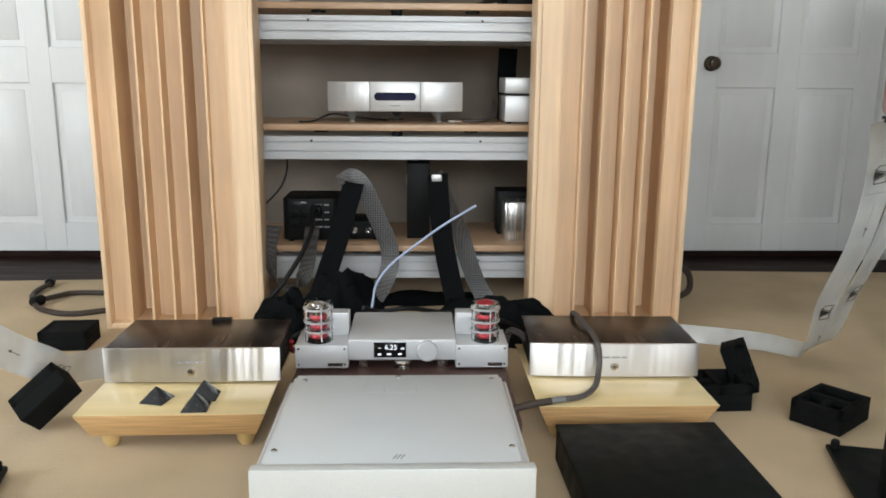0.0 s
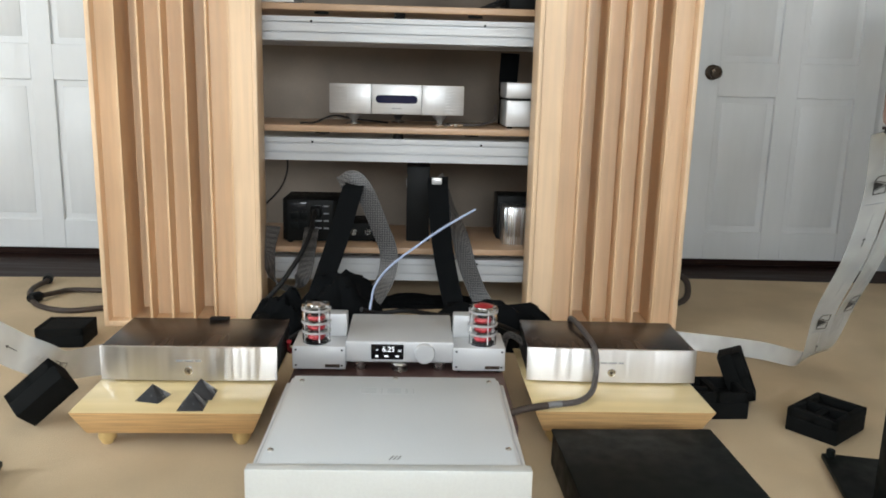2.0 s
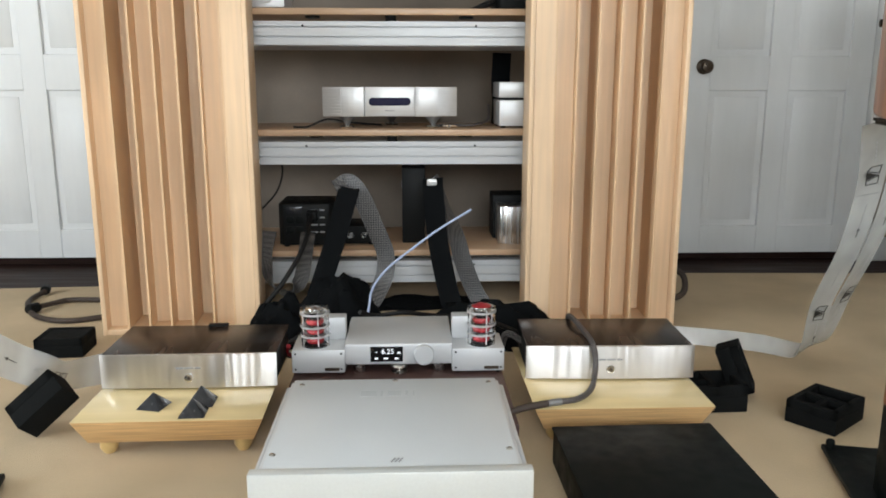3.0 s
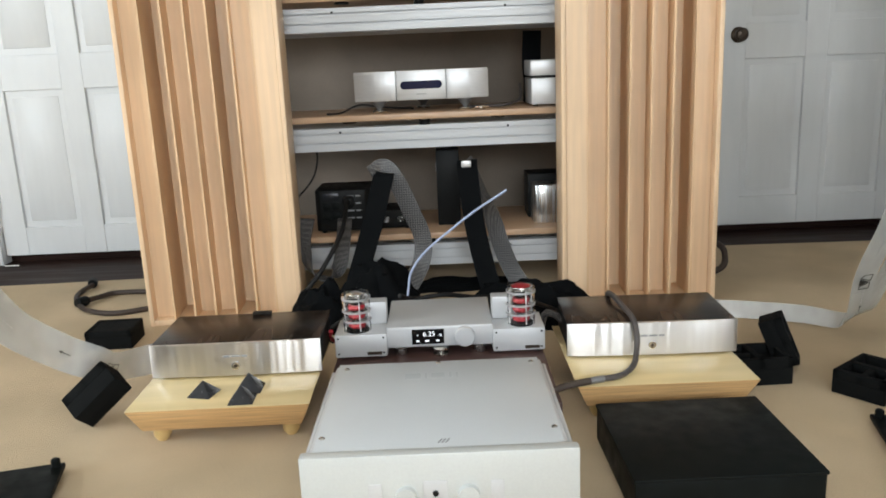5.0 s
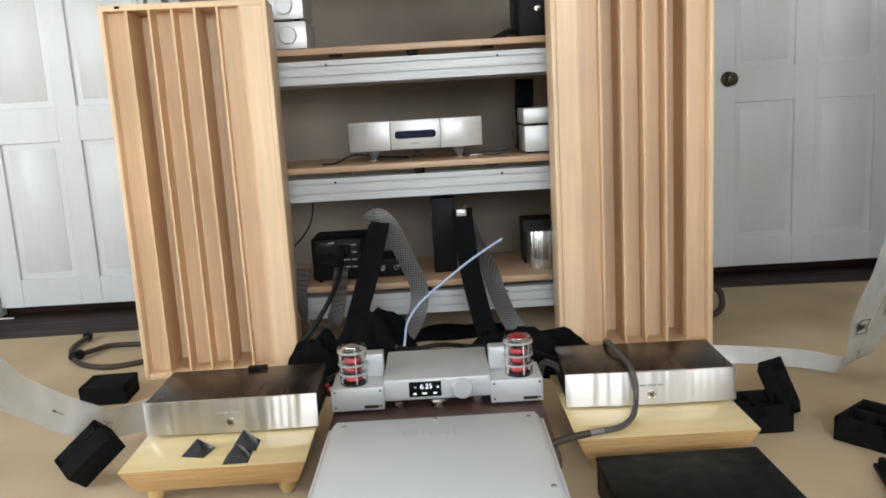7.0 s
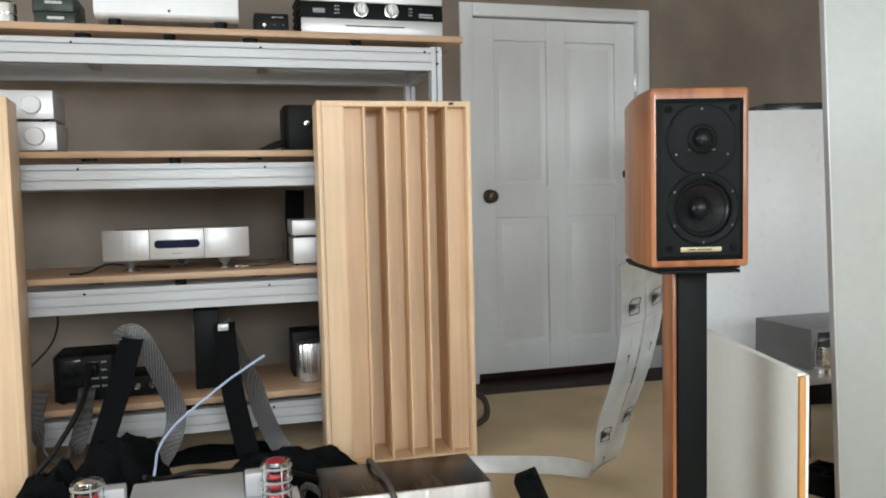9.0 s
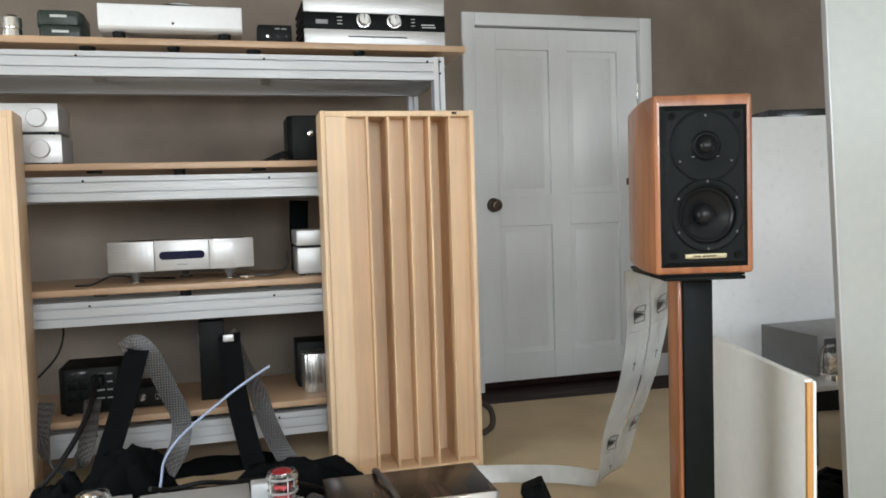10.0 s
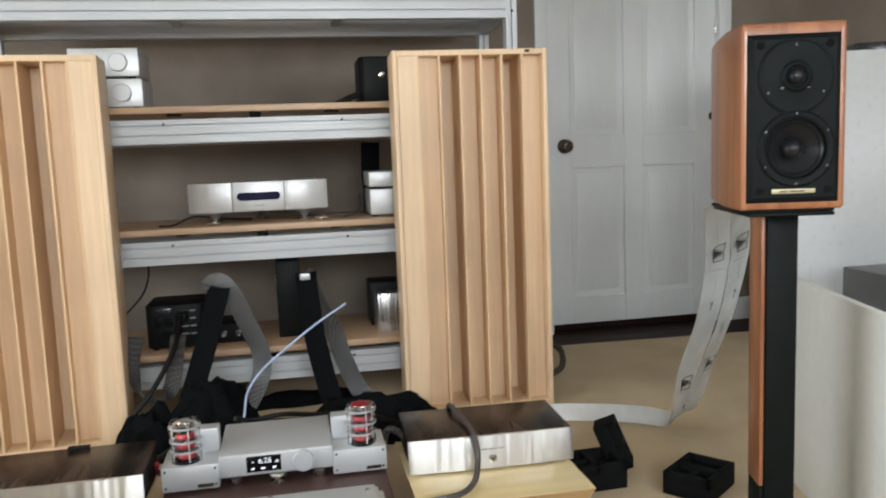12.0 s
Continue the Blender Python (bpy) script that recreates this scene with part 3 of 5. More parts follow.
pre = thing("preamplifier", pose(0.446, RY + 0.08, Z3), "silver two-box preamplifier, upper block thinner", "amplifier")
part("lower_case", bm_box(-0.09, 0, 0.008, 0.12, 0.25, 0.118, 0.004), SILVER, pre)
part("spacer", bm_box(-0.08, 0.012, 0.1178, 0.11, 0.24, 0.128), BLACK, pre)
part("upper_case", bm_box(-0.092, 0, 0.1278, 0.12, 0.25, 0.193, 0.004), SILVER, pre)
foot_set(pre, (-0.07, 0.1), (0.03, 0.21), 0.012, 0.009)
solid("hanging_cloth", bm_strap([(0.40, RY + 0.40, Z2 - 0.16), (0.395, RY + 0.40, Z2 - 0.30), (0.40, RY + 0.39, Z3 + 0.1), (0.395, RY + 0.385, Z3 + 0.001)], [(1, 0, 0)] * 4, 0.085, 0.006, cup=0.02), FELT, "black webbing hanging behind the silver preamplifier", "strap")


def knob_box(m, label):
    p = thing("control_unit", m, label, "amplifier", "stacked control units")
    part("case", bm_box(-0.13, 0.012, 0.012, 0.13, 0.26, 0.118, 0.003), GREYALU, p)
    part("front_plate", bm_box(-0.132, 0, 0.010, 0.132, 0.0119, 0.120, 0.002), SILVER, p)
    part("knob", bm_lathe([(0.0, 0.0), (0.036, 0.0), (0.036, 0.014), (0.033, 0.017), (0.0, 0.017)], 36, pose(0.055, -0.0002, 0.064) @ TURN_F), SILVER, p, "large round silver knob")
    foot_set(p, (-0.1, 0.1), (0.03, 0.23), 0.014, 0.0125)
    return p


knob_box(pose(-0.668, RY + 0.085, Z2), "grey box with a round silver knob on the shelf")
knob_box(pose(-0.675, RY + 0.085, Z2 + 0.1205), "grey box with a round silver knob on another")
solid("black_mat", bm_prism([(-0.52, RY + 0.10), (-0.40, RY + 0.12), (-0.38, RY + 0.2), (-0.5, RY + 0.24)], Z2 + 0.0005, Z2 + 0.005), BLACK, "thin black mat lying beside the knob boxes", "mat")

psu = thing("power_supply", pose(0.47, RY + 0.13, Z2), "black boxy power supply with a chrome knob", "power supply")
part("case", bm_prism([(-0.13, 0.03), (-0.11, 0.0), (0.11, 0.0), (0.13, 0.03), (0.13, 0.22), (-0.13, 0.22)], 0.012, 0.20, bevel=0.006), BLACK, psu)
part("knob", bm_lathe([(0.0, 0.0), (0.013, 0.0), (0.012, 0.015), (0.0, 0.017)], 20, pose(-0.035, 0.0, 0.12) @ TURN_F), CHROME, psu)
foot_set(psu, (-0.09, 0.09), (0.04, 0.19), 0.016, 0.014)
solid("cable_coil", bm_tube([(0.30, RY + 0.10, Z2 + 0.006), (0.24, RY + 0.12, Z2 + 0.007), (0.26, RY + 0.18, Z2 + 0.02), (0.32, RY + 0.17, Z2 + 0.045), (0.33, RY + 0.12, Z2 + 0.03), (0.27, RY + 0.10, Z2 + 0.015), (0.23, RY + 0.16, Z2 + 0.007)], 0.007), RUBBER, "coil of black cable beside the power supply", "cable")

# top shelf
wb = thing("network_player", pose(-0.103, RY + 0.02, Z1), "flat white player with a sloping lower lip", "player")
part("case", bm_prism([(0.0, 0.052), (0.010, 0.043), (0.04, 0.036), (0.27, 0.034), (0.27, 0.138), (0.004, 0.138), (0.0, 0.132)], -0.27, 0.27, Matrix(((0, 0, 1, 0), (1, 0, 0, 0), (0, 1, 0, 0), (0, 0, 0, 1))), bevel=0.003), COOLWHITE, wb)
part("lens", bm_lathe([(0.0, 0.0), (0.005, 0.0), (0.005, 0.002), (0.0, 0.002)], 14, pose(0.005, -0.0004, 0.066) @ TURN_F), BLACK, wb)
foot_set(wb, (-0.2, 0.2), (0.045, 0.24), 0.024, 0.0365)
solid("white_saucer", bm_lathe([(0.0, 0.0), (0.05, 0.0), (0.07, 0.012), (0.06, 0.018), (0.0, 0.02)], 28, pose(-0.07, RY + 0.12, Z1 + 0.139)), COOLWHITE, "small white dish on top of the white player", "dish")
solid("black_cable", bm_tube([(-0.2, RY + 0.12, Z1 + 0.1425), (-0.15, RY + 0.11, Z1 + 0.15), (-0.12, RY + 0.06, Z1 + 0.148), (-0.02, RY + 0.05, Z1 + 0.1425)], 0.004), RUBBER, "thin black cable across the white player", "cable")

ia = thing("integrated_amplifier", pose(0.724, RY + 0.06, Z1), "silver amplifier with black control band, two knobs", "amplifier")
part("case", bm_box(-0.295, 0.016, 0.014, 0.295, 0.36, 0.215, 0.004), GREYALU, ia)
part("lower_plate", bm_box(-0.305, 0, 0.012, 0.305, 0.0158, 0.073, 0.003), SILVER, ia)
band = part("control_band", bm_box(-0.307, 0.001, 0.0732, 0.307, 0.0158, 0.142, 0.002), BAFFLE, ia, "black control band")
part("upper_plate", bm_box(-0.305, 0, 0.1422, 0.305, 0.0158, 0.216, 0.003), SILVER, ia)
part("disc_slot", bm_box(-0.12, -0.001, 0.041, 0.135, 0.003, 0.046), BLACK, ia)
for x in (-0.052, 0.08):
    kb = part("knob", bm_lathe([(0.0, 0.0), (0.031, 0.0), (0.031, 0.003), (0.026, 0.004), (0.025, 0.024), (0.022, 0.028), (0.0, 0.028)], 32, pose(x, 0.001, 0.113) @ TURN_F), CANISTER, ia, "silver round knob")
    part("pointer", bm_box(x - 0.0012, -0.0295, 0.118, x + 0.0012, -0.0268, 0.134), BLACK, kb)
bm = bmesh.new()
for k in range(6):
    bm_box(-0.3065, 0.05, 0.03 + k * 0.03, -0.2945, 0.34, 0.045 + k * 0.03, 0.002, 1, bm=bm)
part("side_fin", bm, BLACK, ia)
for z in (0.122, 0.108, 0.094):
    bars("lettering", ia, PALEINK, -0.165, 0.0008, z, [0.022], 0.003, 0)
    bars("lettering", ia, PALEINK, 0.155, 0.0008, z, [0.016], 0.003, 0)
bars("badge_bars", ia, PALEINK, 0.20, 0.0008, 0.098, [0.06], 0.005, 0)
bars("badge_bars", ia, PALEINK, 0.202, 0.0008, 0.088, [0.062], 0.004, 0)
part("window", bm_box(-0.255, -0.0002, 0.094, -0.205, 0.002, 0.112, 0.001), GREYINK, ia)
foot_set(ia, (-0.24, 0.24), (0.05, 0.3), 0.02, 0.0125)

sb = thing("headphone_amplifier", pose(0.296, RY + 0.015, Z1), "small black box with tiny white dials", "amplifier")
part("case", bm_box(-0.068, 0, 0.004, 0.068, 0.12, 0.072, 0.003), BLACK, sb)
for x in (-0.03, 0.01, 0.045):
    part("dial", bm_lathe([(0.0, 0.0), (0.007, 0.0), (0.006, 0.008), (0.0, 0.008)], 16, pose(x, 0.0, 0.024) @ TURN_F), GREYSTONE if x != -0.03 else STEEL, sb)
bars("lettering", sb, PALEINK, 0.0, -0.0002, 0.055, [0.02, 0.02], 0.003, 0.006)
foot_set(sb, (-0.05, 0.05), (0.02, 0.1), 0.008, 0.005)


def green_case(m, label):
    p = thing("plastic_case", m, label, "case", "stacked green cases")
    part("case", bm_prism([(-0.07, 0.0), (0.07, 0.0), (0.085, 0.05), (0.085, 0.2), (-0.085, 0.2), (-0.085, 0.05)], 0.0, 0.058, bevel=0.006), GREENBLACK, p)
    part("label_strip", bm_box(-0.03, -0.002, 0.030, 0.03, 0.001, 0.040), PALEINK, p)
    return p


green_case(pose(-0.515, RY + 0.07, Z1), "dark green plastic case on the top shelf")
green_case(pose(-0.52, RY + 0.07, Z1 + 0.0585), "dark green plastic case on top of another")
for x, r, h in ((-0.69, 0.036, 0.088), (-0.765, 0.03, 0.07), (-0.85, 0.033, 0.10)):
    c = thing("valve_can", pose(x, RY + 0.10, Z1), "small polished steel can on the top shelf", "can", "steel cans")
    part("body", bm_lathe([(0.0, 0.0), (r, 0.0), (r, h * 0.45), (r * 0.92, h * 0.48), (r * 0.92, h * 0.52), (r, h * 0.55), (r, h - 0.004), (r - 0.004, h), (0.0, h)], 28), CHROME, c)
    part("top_cap", bm_lathe([(0.0, h), (r * 0.5, h), (r * 0.5, h + 0.008), (0.0, h + 0.008)], 20), BLACK, c)

# lowest shelf
pc = thing("power_conditioner", pose(-0.475, RY + 0.06, Z4), "black power conditioner with rows of sockets", "power conditioner")
part("case", bm_prism([(-0.12, 0.02), (-0.10, 0.0), (0.10, 0.0), (0.12, 0.02), (0.12, 0.25), (-0.12, 0.25)], 0.01, 0.190, bevel=0.005), BLACK, pc)
part("meter", bm_box(-0.085, -0.003, 0.148, -0.015, 0.002, 0.178, 0.002), GREYSTONE, pc)
for r in range(4):
    bars("lettering", pc, GREYINK, 0.02, -0.0002, 0.160 - r * 0.032, [0.03, 0.022], 0.006, 0.008)
for r in range(2):
    for c in range(2):
        part("socket", bm_box(-0.085 + c * 0.04, -0.004, 0.06 + r * 0.045, -0.052 + c * 0.04, 0.002, 0.092 + r * 0.045, 0.002), SATINBLACK, pc)
foot_set(pc, (-0.09, 0.09), (0.03, 0.22), 0.012, 0.0115)

cyl = thing("cylinder_amplifier", pose(0.435, RY + 0.09, Z4), "rounded polished steel canister on lowest shelf", "amplifier")
part("body", bm_prism([(-0.072 + 0.0, 0.02), (-0.066, 0.006), (-0.05, 0.0), (0.05, 0.0), (0.066, 0.006), (0.072, 0.02), (0.072, 0.14), (-0.072, 0.14)], 0.002, 0.168, bevel=0.002), CANISTER, cyl)
part("rear_case", bm_box(-0.085, 0.141, 0.001, 0.085, 0.30, 0.20, 0.004), BLACK, cyl)
vb = thing("upright_box", pose(-0.01, RY + 0.14, Z4), "tall black box standing on the lowest shelf", "box")
part("case", bm_box(-0.052, 0, 0.0, 0.05, 0.18, 0.335, 0.004), BLACK, vb)
part("side_clip", bm_box(-0.054, 0.02, 0.24, -0.0521, 0.04, 0.275, 0.001), PALEINK, vb)
db = thing("dark_module", pose(-0.27, RY + 0.1, Z4), "low black module with round sockets on shelf", "module")
part("case", bm_box(-0.08, 0, 0.006, 0.09, 0.2, 0.085, 0.004), BLACK, db)
for x in (-0.02, 0.04):
    part("socket", bm_lathe([(0.0, 0.0), (0.014, 0.0), (0.014, 0.004), (0.009, 0.004), (0.009, 0.001), (0.0, 0.001)], 20, pose(x, 0, 0.045) @ TURN_F), STEEL, db)
foot_set(db, (-0.06, 0.07), (0.02, 0.18), 0.01, 0.007)



# ---- low platform with the stereo units ----
plat = thing("low_platform", pose(-0.065, 1.95, 0), "low dark brown stained platform on short feet", "platform")
part("board", bm_prism([(-0.23, -0.60), (0.225, -0.60), (0.225, -0.07), (0.315, -0.07), (0.315, 0.68), (-0.315, 0.68), (-0.315, -0.07), (-0.23, -0.07)], 0.062, 0.1, bevel=0.004), BROWN, plat)
foot_set(plat, (-0.18, 0.18), (-0.55, 0.6), 0.03, 0.0625)


def big_amp(m):
    p = thing("power_amplifier", m, "large pale grey amplifier with a thick faceplate", "amplifier")
    w, d, h = 0.241, 0.44, 0.18
    part("chassis", bm_box(-w, 0.002, 0.014, w, d, h - 0.006, 0.004), GREYALU, p)
    for sx in (-1, 1):
        xa, xb = sorted((sx * (w + 0.0005), sx * (w + 0.011)))
        part("side_panel", bm_box(xa, 0.002, 0.016, xb, d - 0.004, h - 0.016, 0.003), GREYALU, p)
    lid = part("lid", bm_box(-w + 0.008, 0.003, h - 0.0058, w - 0.008, d - 0.002, h, 0.0015), LIDGREY, p, "flat pale grey lid")
    screw = mesh_of("screw", bm_lathe([(0.0, 0.0), (0.006, 0.0), (0.006, 0.0015), (0.004, 0.003), (0.0, 0.003)], 14), STEEL)
    for x, y in ((-0.212, 0.405), (0.0, 0.425), (0.215, 0.408), (-0.222, 0.06), (0.222, 0.07)):
        part("screw", screw, STEEL, lid, m=pose(x, y, h))
    bm = bmesh.new()
    for k in range(3):
        a = pose(0.01 + (k - 1) * 0.007, 0.032, h + 0.0001, 0, 0, -25)
        b = bm_box(-0.0015, -0.009, 0, 0.0015, 0.009, 0.0006)
        b.transform(a)
        merged(bm, b)
    part("emblem", bm, GREYINK, lid)
    bars("faint_bars", lid, FAINT, -0.075, 0.335, h, [0.035, 0.004, 0.03, 0.006, 0.004], 0.03, 0.01, "top", depth=0.0003)
    face = part("faceplate", bm_box(-w - 0.012, -0.024, -0.002 + 0.012, w + 0.014, 0.0018, h + 0.004, 0.003), FACEGREY, p, "thick pale faceplate")
    for x in (-0.118, 0.105):
        part("button_bay", bm_box(x - 0.012, -0.0255, 0.075, x + 0.012, -0.0235, 0.128, 0.001), GREYALU, face)
    part("centre_bay", bm_box(-0.03, -0.0255, 0.07, 0.014, -0.0235, 0.131, 0.001), GREYALU, face)
    part("lens", bm_lathe([(0.0, 0.0), (0.006, 0.0), (0.005, 0.003), (0.0, 0.003)], 16, pose(-0.008, -0.0255, 0.106) @ TURN_F), BLACK, face)
    for x in (-0.062, 0.052):
        part("knob", bm_lathe([(0.0, 0.0), (0.02, 0.0), (0.019, 0.012), (0.0, 0.013)], 28, pose(x, -0.024, 0.102) @ TURN_F), FACEGREY, face)
    foot_set(p, (-0.2, 0.2), (0.05, 0.39), 0.02, 0.0145)
    return p


big_amp(pose(-0.063, 1.311, 0.1))

dac = thing("streaming_dac", pose(-0.063, 2.252, 0.115), "slim grey converter with lit display and round knob", "converter")
part("case", bm_box(-0.1615, 0.0, 0.014, 0.1615, 0.285, 0.080, 0.006, 3), GREYALU, dac)
part("display", bm_box(-0.085, -0.0012, 0.024, 0.012, 0.002, 0.071, 0.001), OLED, dac, "black glass display")
text_part("digits", "6.25", 0.022, pose(-0.052, -0.0014, 0.049, 90, 0, 0), DIGIT, dac, "lit white digits")
text_part("digits", "-", 0.022, pose(-0.070, -0.0014, 0.049, 90, 0, 0), DIGIT, dac, "lit white minus sign")
text_part("digits", "dB", 0.010, pose(-0.005, -0.0014, 0.049, 90, 0, 0), DIGIT, dac, "lit white unit letters")
for x, w in ((-0.072, 0.009), (-0.045, 0.012), (-0.012, 0.010)):
    part("icon_bar", bm_box(x, -0.0016, 0.032, x + w, -0.0008, 0.037), DIGIT, dac)
part("volume_knob", bm_lathe([(0.0, 0.0), (0.031, 0.0), (0.031, 0.012), (0.028, 0.015), (0.0, 0.0155)], 40, pose(0.075, -0.0002, 0.046) @ TURN_F), GREYALU, dac)
for x, y in ((-0.12, 0.03), (0.12, 0.03), (0.0, 0.25)):
    part("foot", bm_lathe([(0.0, -0.015), (0.016, -0.015), (0.018, -0.012), (0.018, 0.0145), (0.0, 0.0145)], 20, pose(x, y, 0)), STEEL, dac)
cone = thing("cone_foot", pose(-0.062, 2.268, 0.1), "turned steel cone foot on the brown platform", "foot")
part("disc", bm_lathe([(0.0, 0.0), (0.022, 0.0), (0.024, 0.004), (0.018, 0.008), (0.0, 0.008)], 24), STEEL, cone)
part("cup", bm_lathe([(0.0, 0.0078), (0.008, 0.0078), (0.009, 0.012), (0.024, 0.016), (0.026, 0.022), (0.022, 0.0278), (0.0, 0.0284)], 24), STEEL, cone)


def tube_unit(m, side, label):
    """Small grey block with a glass valve holding red coils; side: where its rear cover stands."""
    p = thing("valve_unit", m, label, "amplifier", "pair of valve units")
    part("case", bm_box(-0.0785, 0.0, 0.008, 0.0785, 0.15, 0.079, 0.003), GREYALU, p)
    for x in (-0.068, 0.068):
        for z in (0.02, 0.068):
            part("screw", bm_lathe([(0.0, 0.0), (0.0032, 0.0), (0.0032, 0.001), (0.0, 0.001)], 10, pose(x, 0.0, z) @ TURN_F), BLACK, p)
    part("name_plate", bm_box(0.018, -0.0012, 0.014, 0.062, 0.001, 0.024, 0.0005), BRONZE, p)
    part("rear_cover", bm_box(side * 0.03 - 0.045, 0.098, 0.0788, side * 0.03 + 0.045, 0.148, 0.150, 0.004), GREYALU, p)
    r = 0.042
    v = part("glass_tube", bm_lathe([(r, 0.0), (r, 0.116), (r - 0.004, 0.121), (r - 0.0045, 0.1205), (r - 0.0035, 0.115), (r - 0.0035, 0.0)], 40, pose(-side * 0.012, 0.048, 0.079), cap=False), GLASS, p, "clear glass sleeve")
    v.visible_shadow = False
    core = pose(-side * 0.012, 0.048, 0.079)
    part("core", bm_lathe([(0.0, 0.0), (0.036, 0.0), (0.036, 0.007), (0.016, 0.008), (0.016, 0.108), (0.0, 0.108)], 28, core), BLACK, p)
    for z in (0.012, 0.042, 0.070):
        part("coil", bm_lathe([(0.0161, z), (0.024, z), (0.027, z + 0.007), (0.024, z + 0.014), (0.0161, z + 0.014)], 32, core), REDCOIL, p, "red wound coil")
    for z in (0.033, 0.062, 0.101):
        part("ring", bm_lathe([(r + 0.0002, z), (r + 0.002, z), (r + 0.002, z + 0.006), (r + 0.0002, z + 0.006), (r + 0.0002, z)], 40, core, cap=False), SILVER, p, "pale steel ring")
        part("ring", bm_lathe([(0.0162, z), (0.033, z), (0.033, z + 0.003), (0.0162, z + 0.003)], 32, core), STEEL, p, "pale steel ring")
    for a in (20, 110, 200, 290):
        part("post", bm_lathe([(0.0, 0.006), (0.002, 0.006), (0.002, 0.112), (0.0, 0.112)], 10, core @ pose(0.0355 * math.cos(radians(a)), 0.0355 * math.sin(radians(a)), 0)), SILVER, p)
    part("top_cap", bm_lathe([(0.0, 0.1082), (0.026, 0.1082), (0.029, 0.113), (0.027, 0.118), (0.012, 0.123), (0.0, 0.124)], 32, core), CHROME, p)
    if side < 0:
        part("cap_disc", bm_lathe([(0.0, 0.1180), (0.028, 0.1150), (0.028, 0.1200), (0.014, 0.1260), (0.0, 0.1275)], 28, core), REDCOIL, p, "red cap disc")
    foot_set(p, (-0.06, 0.06), (0.02, 0.13), 0.009, 0.0085)
    return p


tube_unit(pose(-0.302, 2.246, 0.1), 1, "grey valve block with red coils under steel cap")
tube_unit(pose(0.175, 2.246, 0.1), -1, "grey valve block with red coils under red cap")
for x, mt in ((-0.40, REDCOIL), (-0.41, BLACK)):
    solid("banana_plug", bm_tube([(x, 2.40, 0.107), (x - 0.012, 2.36, 0.135), (x - 0.002, 2.33, 0.165)], 0.007), mt, "small plug on a wire beside the valve block", "plug", "loose plugs")
bm = bm_tube([(0.262, 2.42, 0.11), (0.275, 2.40, 0.17), (0.305, 2.36, 0.175), (0.335, 2.31, 0.15), (0.345, 2.30, 0.12)], 0.011)
solid("braided_lead", bm, BRAID, "silver braided lead beside the valve block", "cable")


# ---- the two bamboo plinths and their amplifiers ----
def plinth(m, label):
    p = thing("bamboo_plinth", m, label, "plinth", "pair of bamboo plinths")
    w, d, z0, z1, s = 0.242, 0.5, 0.046, 0.115, 0.03
    b = bm_box(-w, 0, z0, w, d, z1)
    for v in b.verts:
        if v.co.z < 0.08:
            v.co.x *= (w - s) / w
            v.co.y = s if v.co.y < 0.1 else d - s
    bmesh.ops.bevel(b, geom=b.edges[:], offset=0.002, segments=2, affect="EDGES", profile=0.5)
    me = mesh_of("top", b, BAMBOO)
    me.materials.append(BAMBOOEDGE)
    for f in me.polygons:
        f.material_index = 0 if f.normal.z > 0.7 else 1
    part("top", me, BAMBOO, p)
    for x in (-0.175, 0.175):
        for y in (0.075, 0.42):
            part("foot", bm_lathe([(0.0, 0.0), (0.014, 0.0), (0.017, 0.004), (0.018, 0.010), (0.022, 0.012), (0.024, 0.018), (0.024, 0.0462), (0.0, 0.0462)], 26, pose(x, y, 0)), BRASSWOOD, p, "turned wooden foot")
    return p


plinth(pose(-0.649, 1.902, 0, 0, 0, 0.8), "lacquered bamboo plinth with sloping edges on carpet")
plinth(pose(0.541, 1.938, 0, 0, 0, 0), "lacquered bamboo plinth carrying an amplifier and cable")


def wood_amp(m, label):
    p = thing("mono_amplifier", m, label, "amplifier", "pair of mono amplifiers")
    w, d = 0.24, 0.275
    part("body", bm_box(-w + 0.004, 0.012, 0.010, w - 0.004, d, 0.094, 0.004), BLACK, p)
    part("top_veneer", bm_box(-w, 0.0122, 0.0942, w, d + 0.002, 0.103, 0.003), MACASSAR, p, "dark streaked veneer top")
    face = part("faceplate", bm_prism([((w + 0.003) * (k / 10 - 1), 0.007 * (k / 10 - 1) ** 2) for k in range(21)] + [(w + 0.003, 0.012), (-w - 0.003, 0.012)], 0.006, 0.1035, bevel=0.0012), POLISH, p, "polished metal faceplate")
    part("button", bm_lathe([(0.0, 0.0), (0.012, 0.0), (0.012, 0.003), (0.008, 0.0035), (0.007, 0.002), (0.0, 0.002)], 28, pose(0.0, 0.0, 0.036) @ TURN_F), STEEL, face)
    part("button_centre", bm_lathe([(0.0, 0.0018), (0.005, 0.0018), (0.004, 0.004), (0.0, 0.0045)], 18, pose(0.0, 0.0, 0.036) @ TURN_F), BRONZE, face)
    bars("lettering", face, GREYINK, -0.034, 0.0, 0.062, [0.02, 0.024, 0.016], 0.005, 0.004)
    foot_set(p, (-0.19, 0.19), (0.04, 0.23), 0.016, 0.0105)
    return p


wood_amp(pose(-0.645, 2.108, 0.1155, 0, 0, 0.5), "mono amplifier with dark veneer top on bamboo plinth")
wood_amp(pose(0.546, 2.132, 0.1155, 0, 0, -1.5), "mono amplifier with veneer top under a grey cable")
for x, y in ((-0.62, 2.37), ):
    solid("cable_end", bm_box(-0.03, -0.012, 0.0, 0.03, 0.012, 0.008, 0.003), BLACK, "small black clip on the veneer top", "clip", m=pose(x, y, 0.219))


